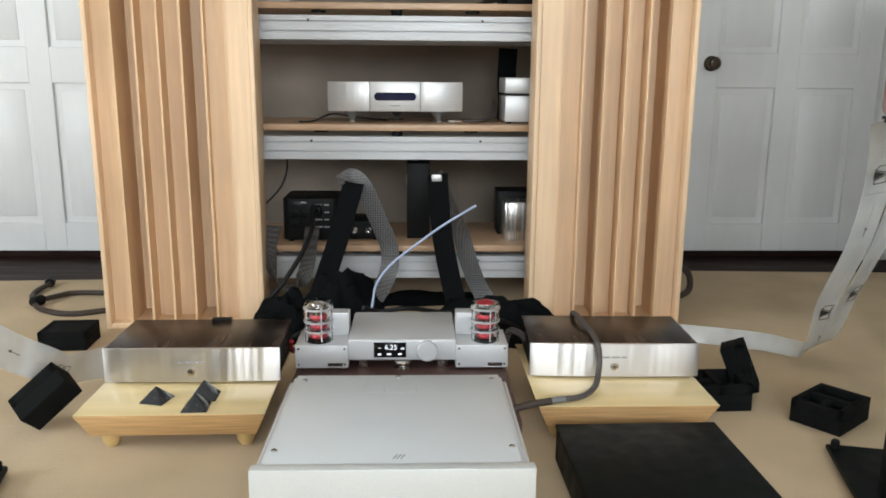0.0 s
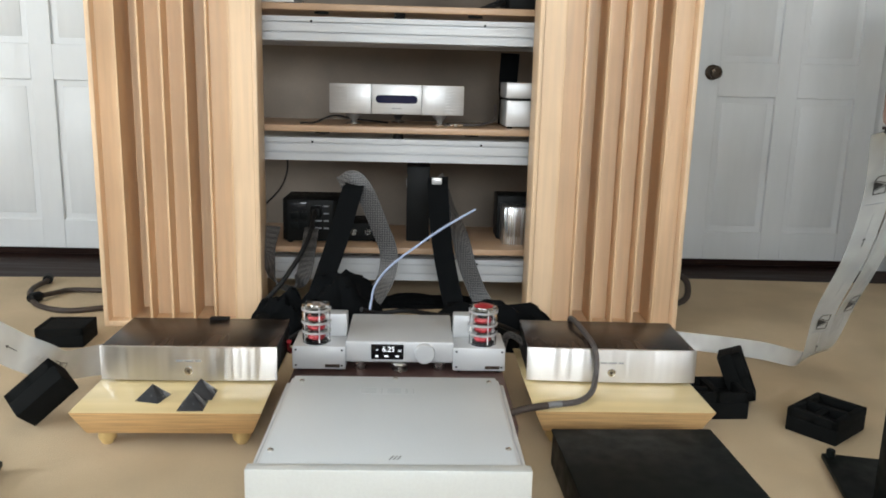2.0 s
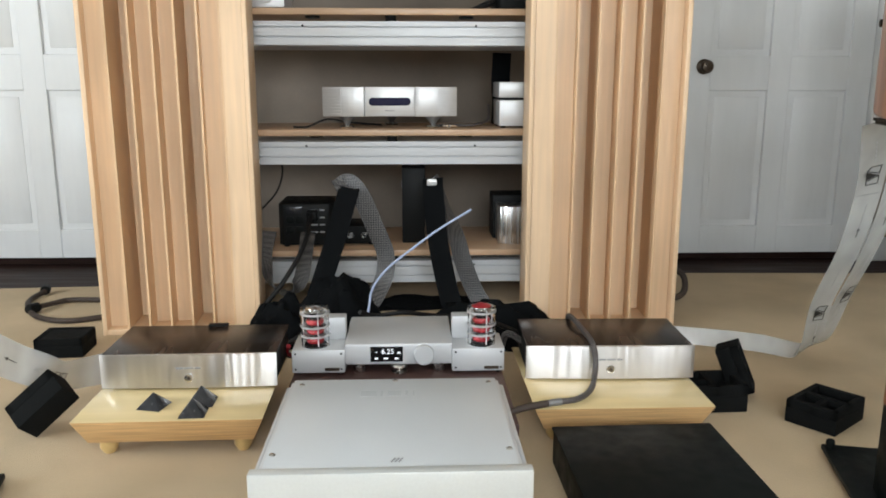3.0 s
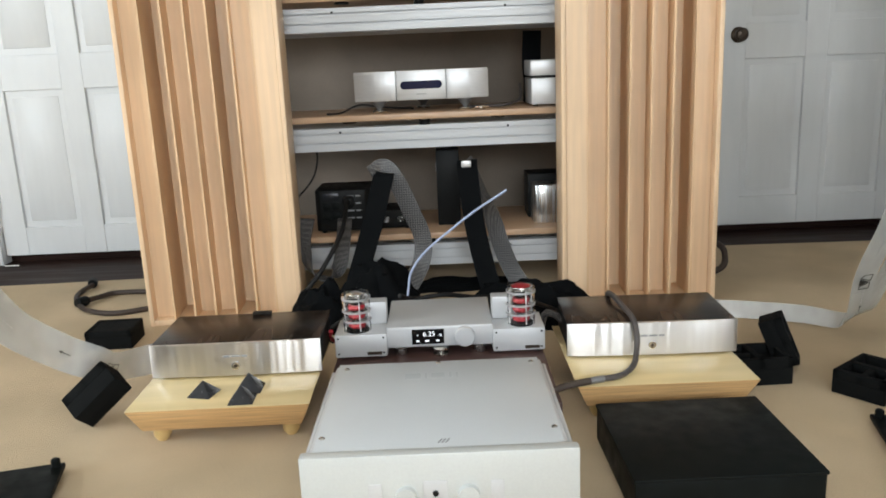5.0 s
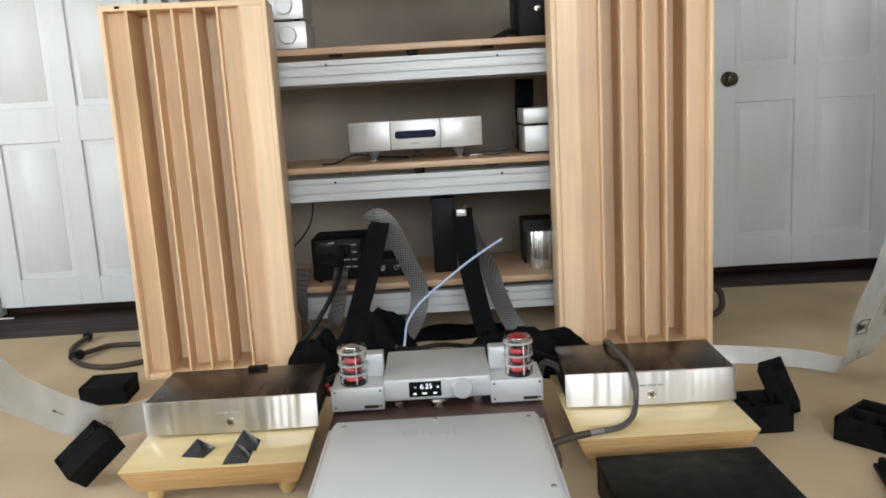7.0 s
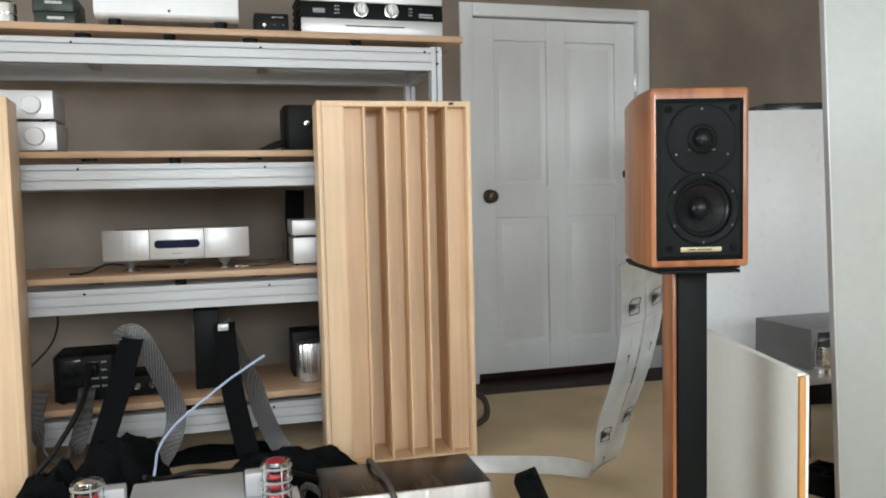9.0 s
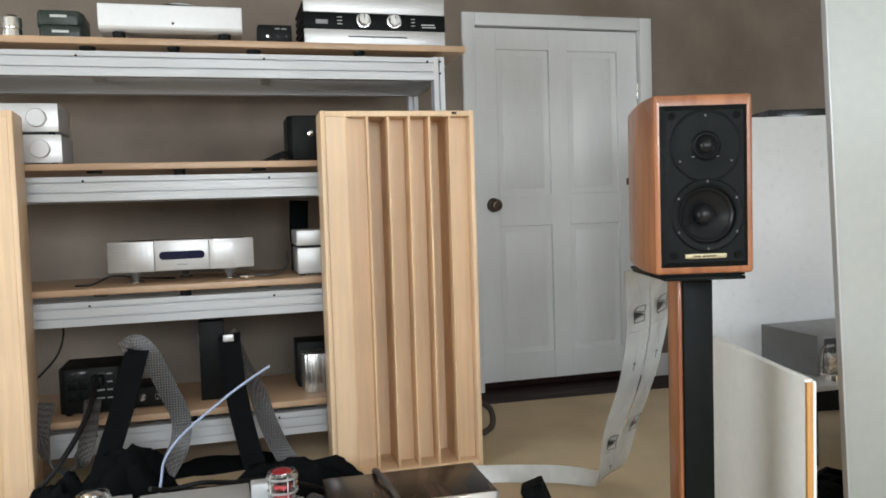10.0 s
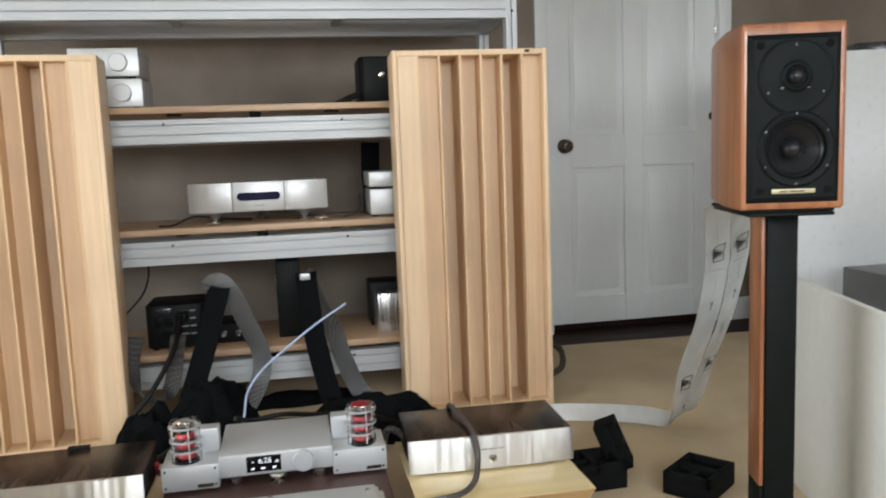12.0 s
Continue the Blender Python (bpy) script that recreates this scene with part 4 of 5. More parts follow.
def pyramid(x, y, z, half, h, rz, material, label):
    b = bmesh.new()
    vs = [b.verts.new((sx * half, sy * half, 0)) for sx, sy in ((-1, -1), (1, -1), (1, 1), (-1, 1))]
    top = b.verts.new((0, 0, h))
    b.faces.new(vs[::-1])
    for i in range(4):
        b.faces.new((vs[i], vs[(i + 1) % 4], top))
    bmesh.ops.bevel(b, geom=b.edges[:], offset=0.0012, segments=1, affect="EDGES")
    return solid("pyramid", b, material, label, "ornament", "small stone pyramids", m=pose(x, y, z, 0, 0, rz))


pyramid(-0.709, 2.000, 0.1152, 0.034, 0.040, -14, GREYSTONE, "small dark grey pyramid standing alone on plinth")
pyramid(-0.592, 1.948, 0.1152, 0.034, 0.043, 2, GREYSTONE, "small dark grey pyramid touching a second one")
pyramid(-0.588, 2.021, 0.1152, 0.036, 0.049, 1, GREYSTONE, "small grey pyramid close behind a darker one")

gc = thing("grey_cable", pose(0, 0, 0), "thick grey braided cable draped over the amplifier", "cable")
part("cord", bm_tube([(0.47, 2.62, 0.08), (0.48, 2.46, 0.19), (0.475, 2.38, 0.236), (0.49, 2.22, 0.232), (0.49, 2.125, 0.229), (0.497, 2.115, 0.19), (0.492, 2.095, 0.15), (0.468, 2.035, 0.130), (0.42, 1.975, 0.128), (0.35, 1.955, 0.127), (0.27, 1.935, 0.122), (0.22, 1.92, 0.112)], 0.0082), GREYCABLE, gc)
part("collar", bm_tube([(0.372, 1.9605, 0.1272), (0.35, 1.955, 0.127), (0.335, 1.951, 0.1262)], 0.0096, n=4), MIDGREY, gc, "grey shrink collar")
part("end_sleeve", bm_tube([(0.334, 1.951, 0.1262), (0.27, 1.935, 0.122), (0.218, 1.919, 0.1118)], 0.0098, n=4), BROWNCABLE, gc, "brown end sleeve")

# ---- black case and foam blocks on the carpet ----
case = thing("black_case", pose(0.54, 1.675, 0, 0, 0, 1.0), "flat black satin case lying on the carpet", "case")
part("shell", bm_box(-0.203, -0.19, 0.004, 0.203, 0.19, 0.092, 0.004), SATINBLACK, case)
part("lid", bm_box(-0.206, -0.193, 0.0922, 0.206, 0.193, 0.101, 0.003), SATINBLACK, case)
foot_set(case, (-0.17, 0.17), (-0.16, 0.16), 0.015, 0.0045)


def foam_block(m, w, d, h, label, pockets=True):
    """Packing foam with recessed pockets in its top."""
    p = thing("foam_block", m, label, "packing foam", "black foam blocks")
    part("base", bm_box(-w / 2, -d / 2, 0, w / 2, d / 2, h * 0.62, 0.003), FOAM, p)
    t = 0.018
    b = bm_box(-w / 2, -d / 2, h * 0.62 - 0.0005, w / 2, -d / 2 + t, h, 0.003)
    bm_box(-w / 2, d / 2 - t, h * 0.62 - 0.0005, w / 2, d / 2, h, 0.003, bm=b)
    bm_box(-w / 2, -d / 2, h * 0.62 - 0.0005, -w / 2 + t, d / 2, h, 0.003, bm=b)
    bm_box(w / 2 - t, -d / 2, h * 0.62 - 0.0005, w / 2, d / 2, h, 0.003, bm=b)
    if not pockets:
        bm_box(-w / 2 + t, -d / 2 + t, h * 0.62 - 0.0005, w / 2 - t, d / 2 - t, h - 0.002, bm=b)
    else:
        bm_box(-w * 0.05, -d / 2, h * 0.62 - 0.0005, w * 0.06, d / 2, h, 0.003, bm=b)
        bm_box(-w / 2, -d * 0.08, h * 0.62 - 0.0005, 0, d * 0.06, h * 0.93, 0.003, bm=b)
    part("rim", b, FOAM, p)
    return p


foam_block(pose(1.168, 2.095, 0, 0, 0, 38), 0.184, 0.145, 0.07, "black packing foam block with pockets lying on carpet")
foam_block(pose(-1.275, 2.785, 0, 0, 0, 3), 0.165, 0.15, 0.07, "solid black packing foam block beside the beech diffuser", False)
foam_block(pose(0.872, 2.225, 0, 0, 0, 2), 0.19, 0.14, 0.082, "black packing foam block with another leaning on it")
foam_block(pose(0.952, 2.307, 0.074, -9.7, 66.6, -33.1), 0.155, 0.10, 0.07, "black foam block leaning upright against another")
foam_block(pose(-1.014, 2.063, 0.073, 59.7, 38.9, -153.2), 0.15, 0.08, 0.089, "black foam block tilted up under plastic film")

# ---- speaker and stands ----
SPK = pose(1.071, 1.617, 0, 0, 0, -14)


def speaker_stand(m, label, x0, x1, y0, y1):
    p = thing("speaker_stand", m, label, "speaker stand", "pair of speaker stands")
    part("base_plate", bm_box(x0, y0, 0.014, x1, y1, 0.028, 0.003), SATINBLACK, p)
    for x in (x0 + 0.017, x1 - 0.017):
        for y in (y0 + 0.02, y1 - 0.02):
            part("spike", bm_lathe([(0.0, 0.0), (0.004, 0.004), (0.009, 0.0135), (0.009, 0.0285), (0.011, 0.0285), (0.011, 0.046), (0.007, 0.05), (0.0, 0.05)], 18, pose(x, y, 0)), SATINBLACK, p)
    part("column", bm_box(-0.018, -0.05, 0.0282, 0.050, 0.05, 0.867, 0.004), SATINBLACK, p)
    part("lower_sleeve", bm_box(-0.0275, -0.045, 0.0282, -0.0182, 0.032, 0.2398, 0.003), SATINBLACK, p)
    part("side_strip", bm_box(-0.0285, -0.046, 0.24, -0.0182, 0.033, 0.866, 0.004, 3), PADAUK, p, "walnut strip along the column")
    part("top_plate", bm_box(-0.085, -0.135, 0.8672, 0.09, 0.12, 0.875, 0.002), SATINBLACK, p)
    return p


speaker_stand(SPK, "black stand with a walnut side strip under the speaker", -0.085, 0.14, -0.2, 0.262)
speaker_stand(pose(-1.115, 1.53, 0, 0, 0, 14), "black stand with spiked base plate on carpet", -0.14, 0.165, -0.2, 0.25)

spk = thing("bookshelf_speaker", SPK @ pose(0, 0, 0.8755) @ Matrix.Scale(1.0, 4), "walnut bookshelf speaker with black baffle on stand", "speaker")
W, D, H = 0.106, 0.1425, 0.385


def bm_loft(sections, cap_last=True, cap_first=False):
    """Skin over sections (y, x0, x1, z0, z1, corner radius) that follow one another along y."""
    b = bmesh.new()
    rings = []
    for y, x0, x1, z0, z1, r in sections:
        ring = []
        for cx, cz, a0 in ((x1 - r, z1 - r, 0), (x0 + r, z1 - r, 90), (x0 + r, z0 + r, 180), (x1 - r, z0 + r, 270)):
            for k in range(4):
                a = radians(a0 + 30 * k)
                ring.append(b.verts.new((cx + r * math.cos(a), y, cz + r * math.sin(a))))
        rings.append(ring)
    for p, q in zip(rings, rings[1:]):
        for k in range(len(p)):
            b.faces.new((p[k], p[(k + 1) % len(p)], q[(k + 1) % len(p)], q[k]))
    if cap_last:
        b.faces.new(rings[-1])
    if cap_first:
        b.faces.new(rings[0][::-1])
    bmesh.ops.recalc_face_normals(b, faces=b.faces[:])
    return b


# shell from the baffle recess round the front lip and back along the faceted, tapering sides
part("cabinet", bm_loft([(-D + 0.03, -W + 0.012, W - 0.014, 0.021, H - 0.023, 0.002), (-D, -W + 0.012, W - 0.014, 0.021, H - 0.023, 0.002),
                         (-D, -W + 0.007, W - 0.007, 0.013, H - 0.007, 0.004), (-D + 0.003, -W + 0.002, W - 0.002, 0.008, H - 0.002, 0.006), (-D + 0.009, -W, W, 0.006, H, 0.007),
                         (-D + 0.115, -W, W, 0.006, H, 0.009), (-D + 0.20, -W + 0.009, W - 0.009, 0.006, H - 0.001, 0.012), (D - 0.005, -W + 0.020, W - 0.020, 0.007, H - 0.003, 0.016),
                         (D + 0.025, -W + 0.028, W - 0.028, 0.013, H - 0.010, 0.018), (D + 0.036, -W + 0.036, W - 0.036, 0.022, H - 0.020, 0.018), (D + 0.04, -W + 0.05, W - 0.05, 0.036, H - 0.034, 0.018)]), PADAUK, spk)
part("recess_floor", bm_box(-W + 0.013, -D + 0.0295, 0.022, W - 0.015, -D + 0.034, H - 0.024), BLACK, spk)
fz = -D - 0.010


def holed_plate(x0, z0, x1, z1, y0, y1, cx, cz, r, n=64):
    """A plate facing -y with one round hole."""
    b = bmesh.new()
    rings = [[], [], [], []]
    corners = [math.atan2(z - cz, x - cx) % (2 * math.pi) for x in (x0, x1) for z in (z0, z1)]
    angles = sorted([2 * math.pi * k / n + 0.001 for k in range(n)] + corners)
    n = len(angles)
    for a in angles:
        c, d = math.cos(a), math.sin(a)
        t = min(((x1 - cx) if c > 0 else (x0 - cx)) / c if abs(c) > 1e-6 else 9, ((z1 - cz) if d > 0 else (z0 - cz)) / d if abs(d) > 1e-6 else 9)
        for ring, (y, q) in zip(rings, ((y0, t), (y0, r), (y1, r), (y1, t))):
            ring.append(b.verts.new((cx + q * c, y, cz + q * d)))
    for p, q in ((0, 1), (1, 2), (2, 3), (3, 0)):
        for k in range(n):
            b.faces.new((rings[p][k], rings[p][(k + 1) % n], rings[q][(k + 1) % n], rings[q][k]))
    bmesh.ops.recalc_face_normals(b, faces=b.faces[:])
    return b


BX0, BX1, BZ0, BZ1, ch = -W + 0.0125, W - 0.0145, 0.0215, H - 0.0235, 0.011
bm = holed_plate(BX0 + ch, BZ0 + ch, BX1 - ch, 0.231, fz, -D + 0.029, 0.002, 0.131, 0.062)
merged(bm, bm_box(BX0 + ch, fz, 0.231, BX1 - ch, -D + 0.029, BZ1 - ch))
bf = part("baffle", bm, BAFFLE, spk, "matt black baffle")
part("baffle_bevel", bm_loft([(-D + 0.029, BX0, BX1, BZ0, BZ1, 0.002), (-D - 0.001, BX0, BX1, BZ0, BZ1, 0.002), (fz, BX0 + ch, BX1 - ch, BZ0 + ch, BZ1 - ch, 0.001), (-D + 0.029, BX0 + ch, BX1 - ch, BZ0 + ch, BZ1 - ch, 0.001)], cap_last=False), BAFFLE, bf)
tw = part("tweeter", bm_lathe([(0.0, -0.004), (0.076, -0.004), (0.076, 0.0008), (0.074, 0.0026), (0.0725, 0.0026), (0.071, 0.0014), (0.034, 0.0012), (0.030, 0.0022), (0.027, 0.0055), (0.0235, 0.006), (0.020, 0.003), (0.0165, 0.002), (0.0, 0.002)], 56, pose(0.0, fz, 0.276) @ TURN_F), BAFFLE, spk)
part("dome", bm_lathe([(0.0165, 0.0018), (0.0155, 0.007), (0.012, 0.0115), (0.007, 0.014), (0.0, 0.015)], 32, pose(0.0, fz, 0.276) @ TURN_F), CONE, tw, "black fabric dome")
wo = part("woofer", bm_lathe([(0.0605, -0.006), (0.0615, 0.002), (0.066, 0.004), (0.074, 0.004), (0.078, 0.0005), (0.0605, 0.0003), (0.0605, -0.006)], 56, pose(0.002, fz, 0.131) @ TURN_F, cap=False), BAFFLE, spk)
part("surround", bm_lathe([(0.049, -0.010), (0.052, -0.004), (0.056, -0.0015), (0.060, -0.004), (0.0612, -0.010)], 48, pose(0.002, fz, 0.131) @ TURN_F, cap=False), CONE, wo)
part("cone", bm_lathe([(0.0505, -0.008), (0.036, -0.018), (0.020, -0.0265)], 48, pose(0.002, fz, 0.131) @ TURN_F, cap=False), CONE, wo)
part("dust_cap", bm_lathe([(0.0215, -0.026), (0.020, -0.016), (0.014, -0.009), (0.007, -0.006), (0.0, -0.005)], 32, pose(0.002, fz, 0.131) @ TURN_F, cap=False), CONE, wo)
bolt = mesh_of("bolt", bm_lathe([(0.0, 0.0), (0.0028, 0.0), (0.0024, 0.0015), (0.0, 0.0017)], 12, TURN_F), DARKSTEEL)
for k in range(3):
    a = radians(90 + 120 * k)
    part("bolt", bolt, DARKSTEEL, tw, m=pose(0.063 * math.cos(a), fz - 0.001, 0.276 + 0.063 * math.sin(a)))
bars("lettering", tw, GREYINK, -0.030, fz - 0.0012, 0.253, [0.006], 0.0012, 0.0)
bars("lettering", tw, GREYINK, 0.022, fz - 0.0012, 0.253, [0.006], 0.0012, 0.0)
for k in range(6):
    a = radians(30 + 60 * k)
    part("bolt", bolt, DARKSTEEL, wo, m=pose(0.002 + 0.071 * math.cos(a), fz - 0.004, 0.131 + 0.071 * math.sin(a)))
for x in (-0.070, 0.067):
    for z in (0.047, 0.339):
        part("grille_socket", bm_lathe([(0.0, 0.0), (0.008, 0.0), (0.008, 0.0025), (0.0045, 0.0025), (0.0062, 0.001), (0.0, 0.0006)], 20, pose(x, fz, z) @ TURN_F), FOAM, spk)
pl = part("badge", bm_box(-0.046, fz - 0.002, 0.040, 0.042, fz + 0.001, 0.050, 0.0014), GOLD, spk, "gold badge plate")
bars("lettering", pl, BRONZE, -0.03, fz - 0.0019, 0.0435, [0.016, 0.03], 0.003, 0.004)
tm = part("terminal", bm_lathe([(0.0, 0.0), (0.006, 0.0), (0.006, 0.012), (0.009, 0.012), (0.009, 0.024), (0.0, 0.025)], 14, pose(-0.050, D + 0.055, 0.215) @ pose(0, 0, 0, 0, -90, 0)), BLACK, spk)
part("terminal_block", bm_box(-0.062, D + 0.039, 0.19, 0.05, D + 0.066, 0.24, 0.003), BLACK, spk)
part("rail", bm_box(-0.09, -0.12, -0.0004, 0.095, 0.12, 0.0062, 0.001), BLACK, spk)

# ---- milky printed film sleeves over the speaker cables ----
def outline(bm, pts, w=0.0024):
    """Thin printed lines along a closed polygon."""
    for i in range(len(pts)):
        p, q = Vector(pts[i]), Vector(pts[(i + 1) % len(pts)])
        d = (q - p).normalized() * w * 0.5
        n = Vector((-d.y, d.x))
        bm_prism([p - d - n, q + d - n, q + d + n, p - d + n], -0.0004, 0.0004, bm=bm)


def film(name, pts, strips, label, start=None, material=None):
    """Flat sleeves side by side; strips: (first point, shift across, width, sides, printed marks)."""
    p = thing(name, pose(0, 0, 0), label, "plastic film", "printed film sleeves")
    for first, shift, width, sides, marks in strips:
        sides = sides[first:]
        line = [Vector(q) + Vector(s).normalized() * shift * min(1, max(0, (q[2] - 0.042) * 6)) for q, s in zip(pts[first:], sides)]
        sleeve = part("sleeve", bm_strap(line, sides, width, 0.0012, cup=0.004, start=None if first else start), material or FILM, p)
        F = strap_frames(line, sides)
        for u, kind in marks:
            i = min(int(u * (len(F) - 1)), len(F) - 2)
            q, s = F[i]
            d = (F[i + 1][0] - F[i - 1][0]).normalized()
            s = (s - d * s.dot(d)).normalized()
            n = d.cross(s)
            if n.y > 0:
                n = -n
            M = Matrix.Translation(q + n * 0.008) @ Matrix((s, d, s.cross(d))).transposed().to_4x4()
            bm = bmesh.new()
            if kind == "logo":
                bm_prism([(-0.018, -0.017), (0.009, 0.0), (-0.018, 0.017)], -0.0004, 0.0004, bm=bm)
                outline(bm, [(-0.016, 0.020), (0.013, 0.004), (0.017, 0.034), (-0.008, 0.034)])
                outline(bm, [(-0.016, -0.020), (0.013, -0.004), (0.013, -0.034), (-0.016, -0.034)])
            elif kind == "arrow":
                bm_box(-0.0012, -0.020, -0.0004, 0.0012, 0.010, 0.0004, bm=bm)
                bm_prism([(-0.005, 0.008), (0.005, 0.008), (0, 0.019)], -0.0004, 0.0004, bm=bm)
            elif kind == "seam":
                bm_box(-width * 0.47, -0.0008, -0.0004, width * 0.47, 0.0008, 0.0004, bm=bm)
            else:
                for k in range(5):
                    bm_box(-0.001, -0.04 + k * 0.016, -0.0004, 0.0018, -0.04 + k * 0.016 + 0.011, 0.0004, bm=bm)
            bm.transform(M)
            part("printed_mark", bm, GREYINK if kind in ("seam", "bar") else INK, sleeve)
    return p


SIDES_A = [(0.0, 0.35, 0.94), (0.0, 0.4, 0.92), (0.15, 0.5, 0.85), (0.6, 0.5, 0.6), (1, 0.1, 0.2), (1, -0.05, 0.1), (1, -0.1, 0.15), (1, -0.1, 0.15), (1, 0, 0.1)]
SIDES_B = [(0.0, 0.35, 0.94), (0.0, 0.4, 0.92), (0.15, 0.5, 0.85), (0.6, 0.5, 0.6), (1, 0.1, 0.2), (1, 0.25, 0.25), (1, 0.2, 0.3), (1, 0.2, 0.2), (1, 0.1, 0.1)]
film("film_sleeve", [(0.88, 2.79, 0.042), (1.06, 2.73, 0.042), (1.22, 2.66, 0.042), (1.315, 2.57, 0.045), (1.305, 2.44, 0.12), (1.275, 2.30, 0.30), (1.255, 2.15, 0.50), (1.205, 2.0, 0.70), (1.12, 1.86, 0.87)],
     [(0, -0.034, 0.068, SIDES_A, [(0.53, "arrow"), (0.565, "bar"), (0.587, "seam"), (0.612, "logo"), (0.69, "bar"), (0.79, "arrow"), (0.835, "bar"), (0.872, "seam"), (0.905, "logo"), (0.96, "bar")]),
      (3, 0.038, 0.064, SIDES_B, [(0.344, "bar"), (0.392, "seam"), (0.427, "logo"), (0.552, "bar"), (0.696, "arrow"), (0.76, "bar"), (0.816, "seam"), (0.864, "logo")])],
     "milky plastic film sleeve with black printed marks, rising from carpet", 0.062)
SIDES_C = [(0.1, 0.2, 0.95), (0.2, 0.3, 0.9), (0.4, 0.5, 0.7), (0.5, 0.55, 0.6), (0.5, 0.55, 0.6), (0.6, 0.6, 0.4), (0.8, 0.5, 0.2), (0.7, 0.6, 0), (0.7, 0.6, 0), (0.7, 0.6, 0)]
film("film_sleeve", [(-0.94, 2.50, 0.055), (-1.04, 2.42, 0.06), (-1.072, 2.27, 0.10), (-1.075, 2.17, 0.155), (-1.13, 2.11, 0.212), (-1.20, 2.0, 0.33), (-1.20, 1.86, 0.49), (-1.08, 1.70, 0.60), (-1.01, 1.62, 0.72), (-1.03, 1.60, 0.82)],
     [(0, 0.0, 0.10, SIDES_C, [(0.24, "logo"), (0.34, "bar"), (0.45, "arrow"), (0.58, "bar"), (0.78, "logo")])],
     "milky plastic film sleeve trailing over a foam block", material=THINFILM)

# ---- straps, cables and the heap between the diffusers ----
def strap_loop(front, back, sides, label, buckle):
    p = thing("strap_loop", pose(0, 0, 0), label, "strap", "looped cable straps")
    part("webbing", bm_strap(front, [(1, 0, 0.22)] * len(front), 0.078, 0.006, cup=0.006), FELT, p, "black webbing length")
    part("braid", bm_strap(back, sides, 0.07, 0.006, cup=0.006), BRAID, p, "silver and black braided length")
    if buckle:
        x, y, z = buckle
        part("buckle", bm_box(x - 0.012, y - 0.02, z - 0.014, x + 0.026, y - 0.008, z + 0.012, 0.004), SILVER, p)
    return p


strap_loop([(-0.42, 2.86, 0.03), (-0.385, 2.93, 0.15), (-0.315, 2.97, 0.36), (-0.267, 3.0, 0.53), (-0.255, 3.02, 0.56)],
           [(-0.315, 3.05, 0.555), (-0.262, 3.06, 0.575), (-0.215, 3.06, 0.52), (-0.165, 3.06, 0.40), (-0.125, 3.06, 0.29), (-0.135, 3.04, 0.19), (-0.19, 2.98, 0.10)], 
           [(0.4, 0.5, 0.75), (0.7, 0.2, 0.6), (1, 0, 0.35), (1, 0, 0.25), (1, 0, 0.2), (1, 0.1, 0), (0.9, 0.3, -0.2)], "black and braided cable strap arching off the carpet", None)
strap_loop([(0.16, 2.86, 0.03), (0.118, 2.93, 0.17), (0.08, 2.97, 0.36), (0.062, 3.0, 0.55), (0.062, 3.03, 0.595)],
           [(0.07, 3.06, 0.60), (0.10, 3.06, 0.53), (0.125, 3.06, 0.455), (0.157, 3.06, 0.352), (0.189, 3.06, 0.238), (0.238, 3.05, 0.123), (0.30, 3.02, 0.04)], 
           [(0.3, 0.95, 0), (0.25, 0.95, 0), (0.3, 0.9, 0.1), (0.85, 0.4, 0.2), (1, 0, 0.2), (1, 0, 0.2), (1, 0, 0.3)], "black and braided cable strap with a steel buckle", (0.05, 3.01, 0.585))
solid("fibre_cable", bm_tube([(-0.185, 2.62, 0.106), (-0.173, 2.69, 0.187), (-0.160, 2.7, 0.247), (-0.111, 2.7, 0.315), (-0.023, 2.7, 0.387), (0.074, 2.7, 0.458), (0.185, 2.7, 0.526)], 0.0042), FIBRE, "stiff pale blue cable curving up from platform", "cable")
solid("mains_cable", bm_tube([(-0.60, 2.45, 0.02), (-0.63, 2.85, 0.03), (-0.61, 2.95, 0.09), (-0.525, 3.0, 0.19), (-0.455, 3.12, 0.31), (-0.445, 3.30, 0.40), (-0.445, 3.39, 0.40)], 0.0095), RUBBER, "thick black power cord rising to the power conditioner", "cable")
pg = thing("power_plug", pose(-0.445, 3.375, 0.375), "black moulded plug in the power conditioner", "plug")
part("body", bm_box(-0.022, -0.05, 0.0, 0.022, 0.008, 0.045, 0.008, 3), BLACK, pg)
part("sleeve", bm_lathe([(0.0, 0.0), (0.013, 0.0), (0.010, 0.03), (0.0, 0.03)], 16, pose(0, -0.05, 0.022) @ TURN_F), RUBBER, pg)
solid("braided_loop", bm_strap([(-0.455, 3.28, 0.34), (-0.46, 3.19, 0.25), (-0.475, 3.13, 0.165), (-0.525, 3.09, 0.13), (-0.585, 3.10, 0.17), (-0.612, 3.14, 0.27), (-0.60, 3.20, 0.36)], [(1, 0.1, 0.1), (1, 0.1, 0.1), (0.8, 0.5, 0.3), (0.2, 0.9, 0.1), (-0.5, 0.8, 0), (-0.9, 0.3, 0.2), (-0.9, 0.3, 0.3)], 0.06, 0.005), BRAID, "grey braided strap looped under the conditioner", "strap")
solid("thin_wire", bm_tube([(-0.60, 3.55, 0.63), (-0.595, 3.55, 0.56), (-0.62, 3.54, 0.48), (-0.68, 3.53, 0.41), (-0.74, 3.52, 0.36)], 0.004), RUBBER, "thin black wire hanging below the shelf", "cable")


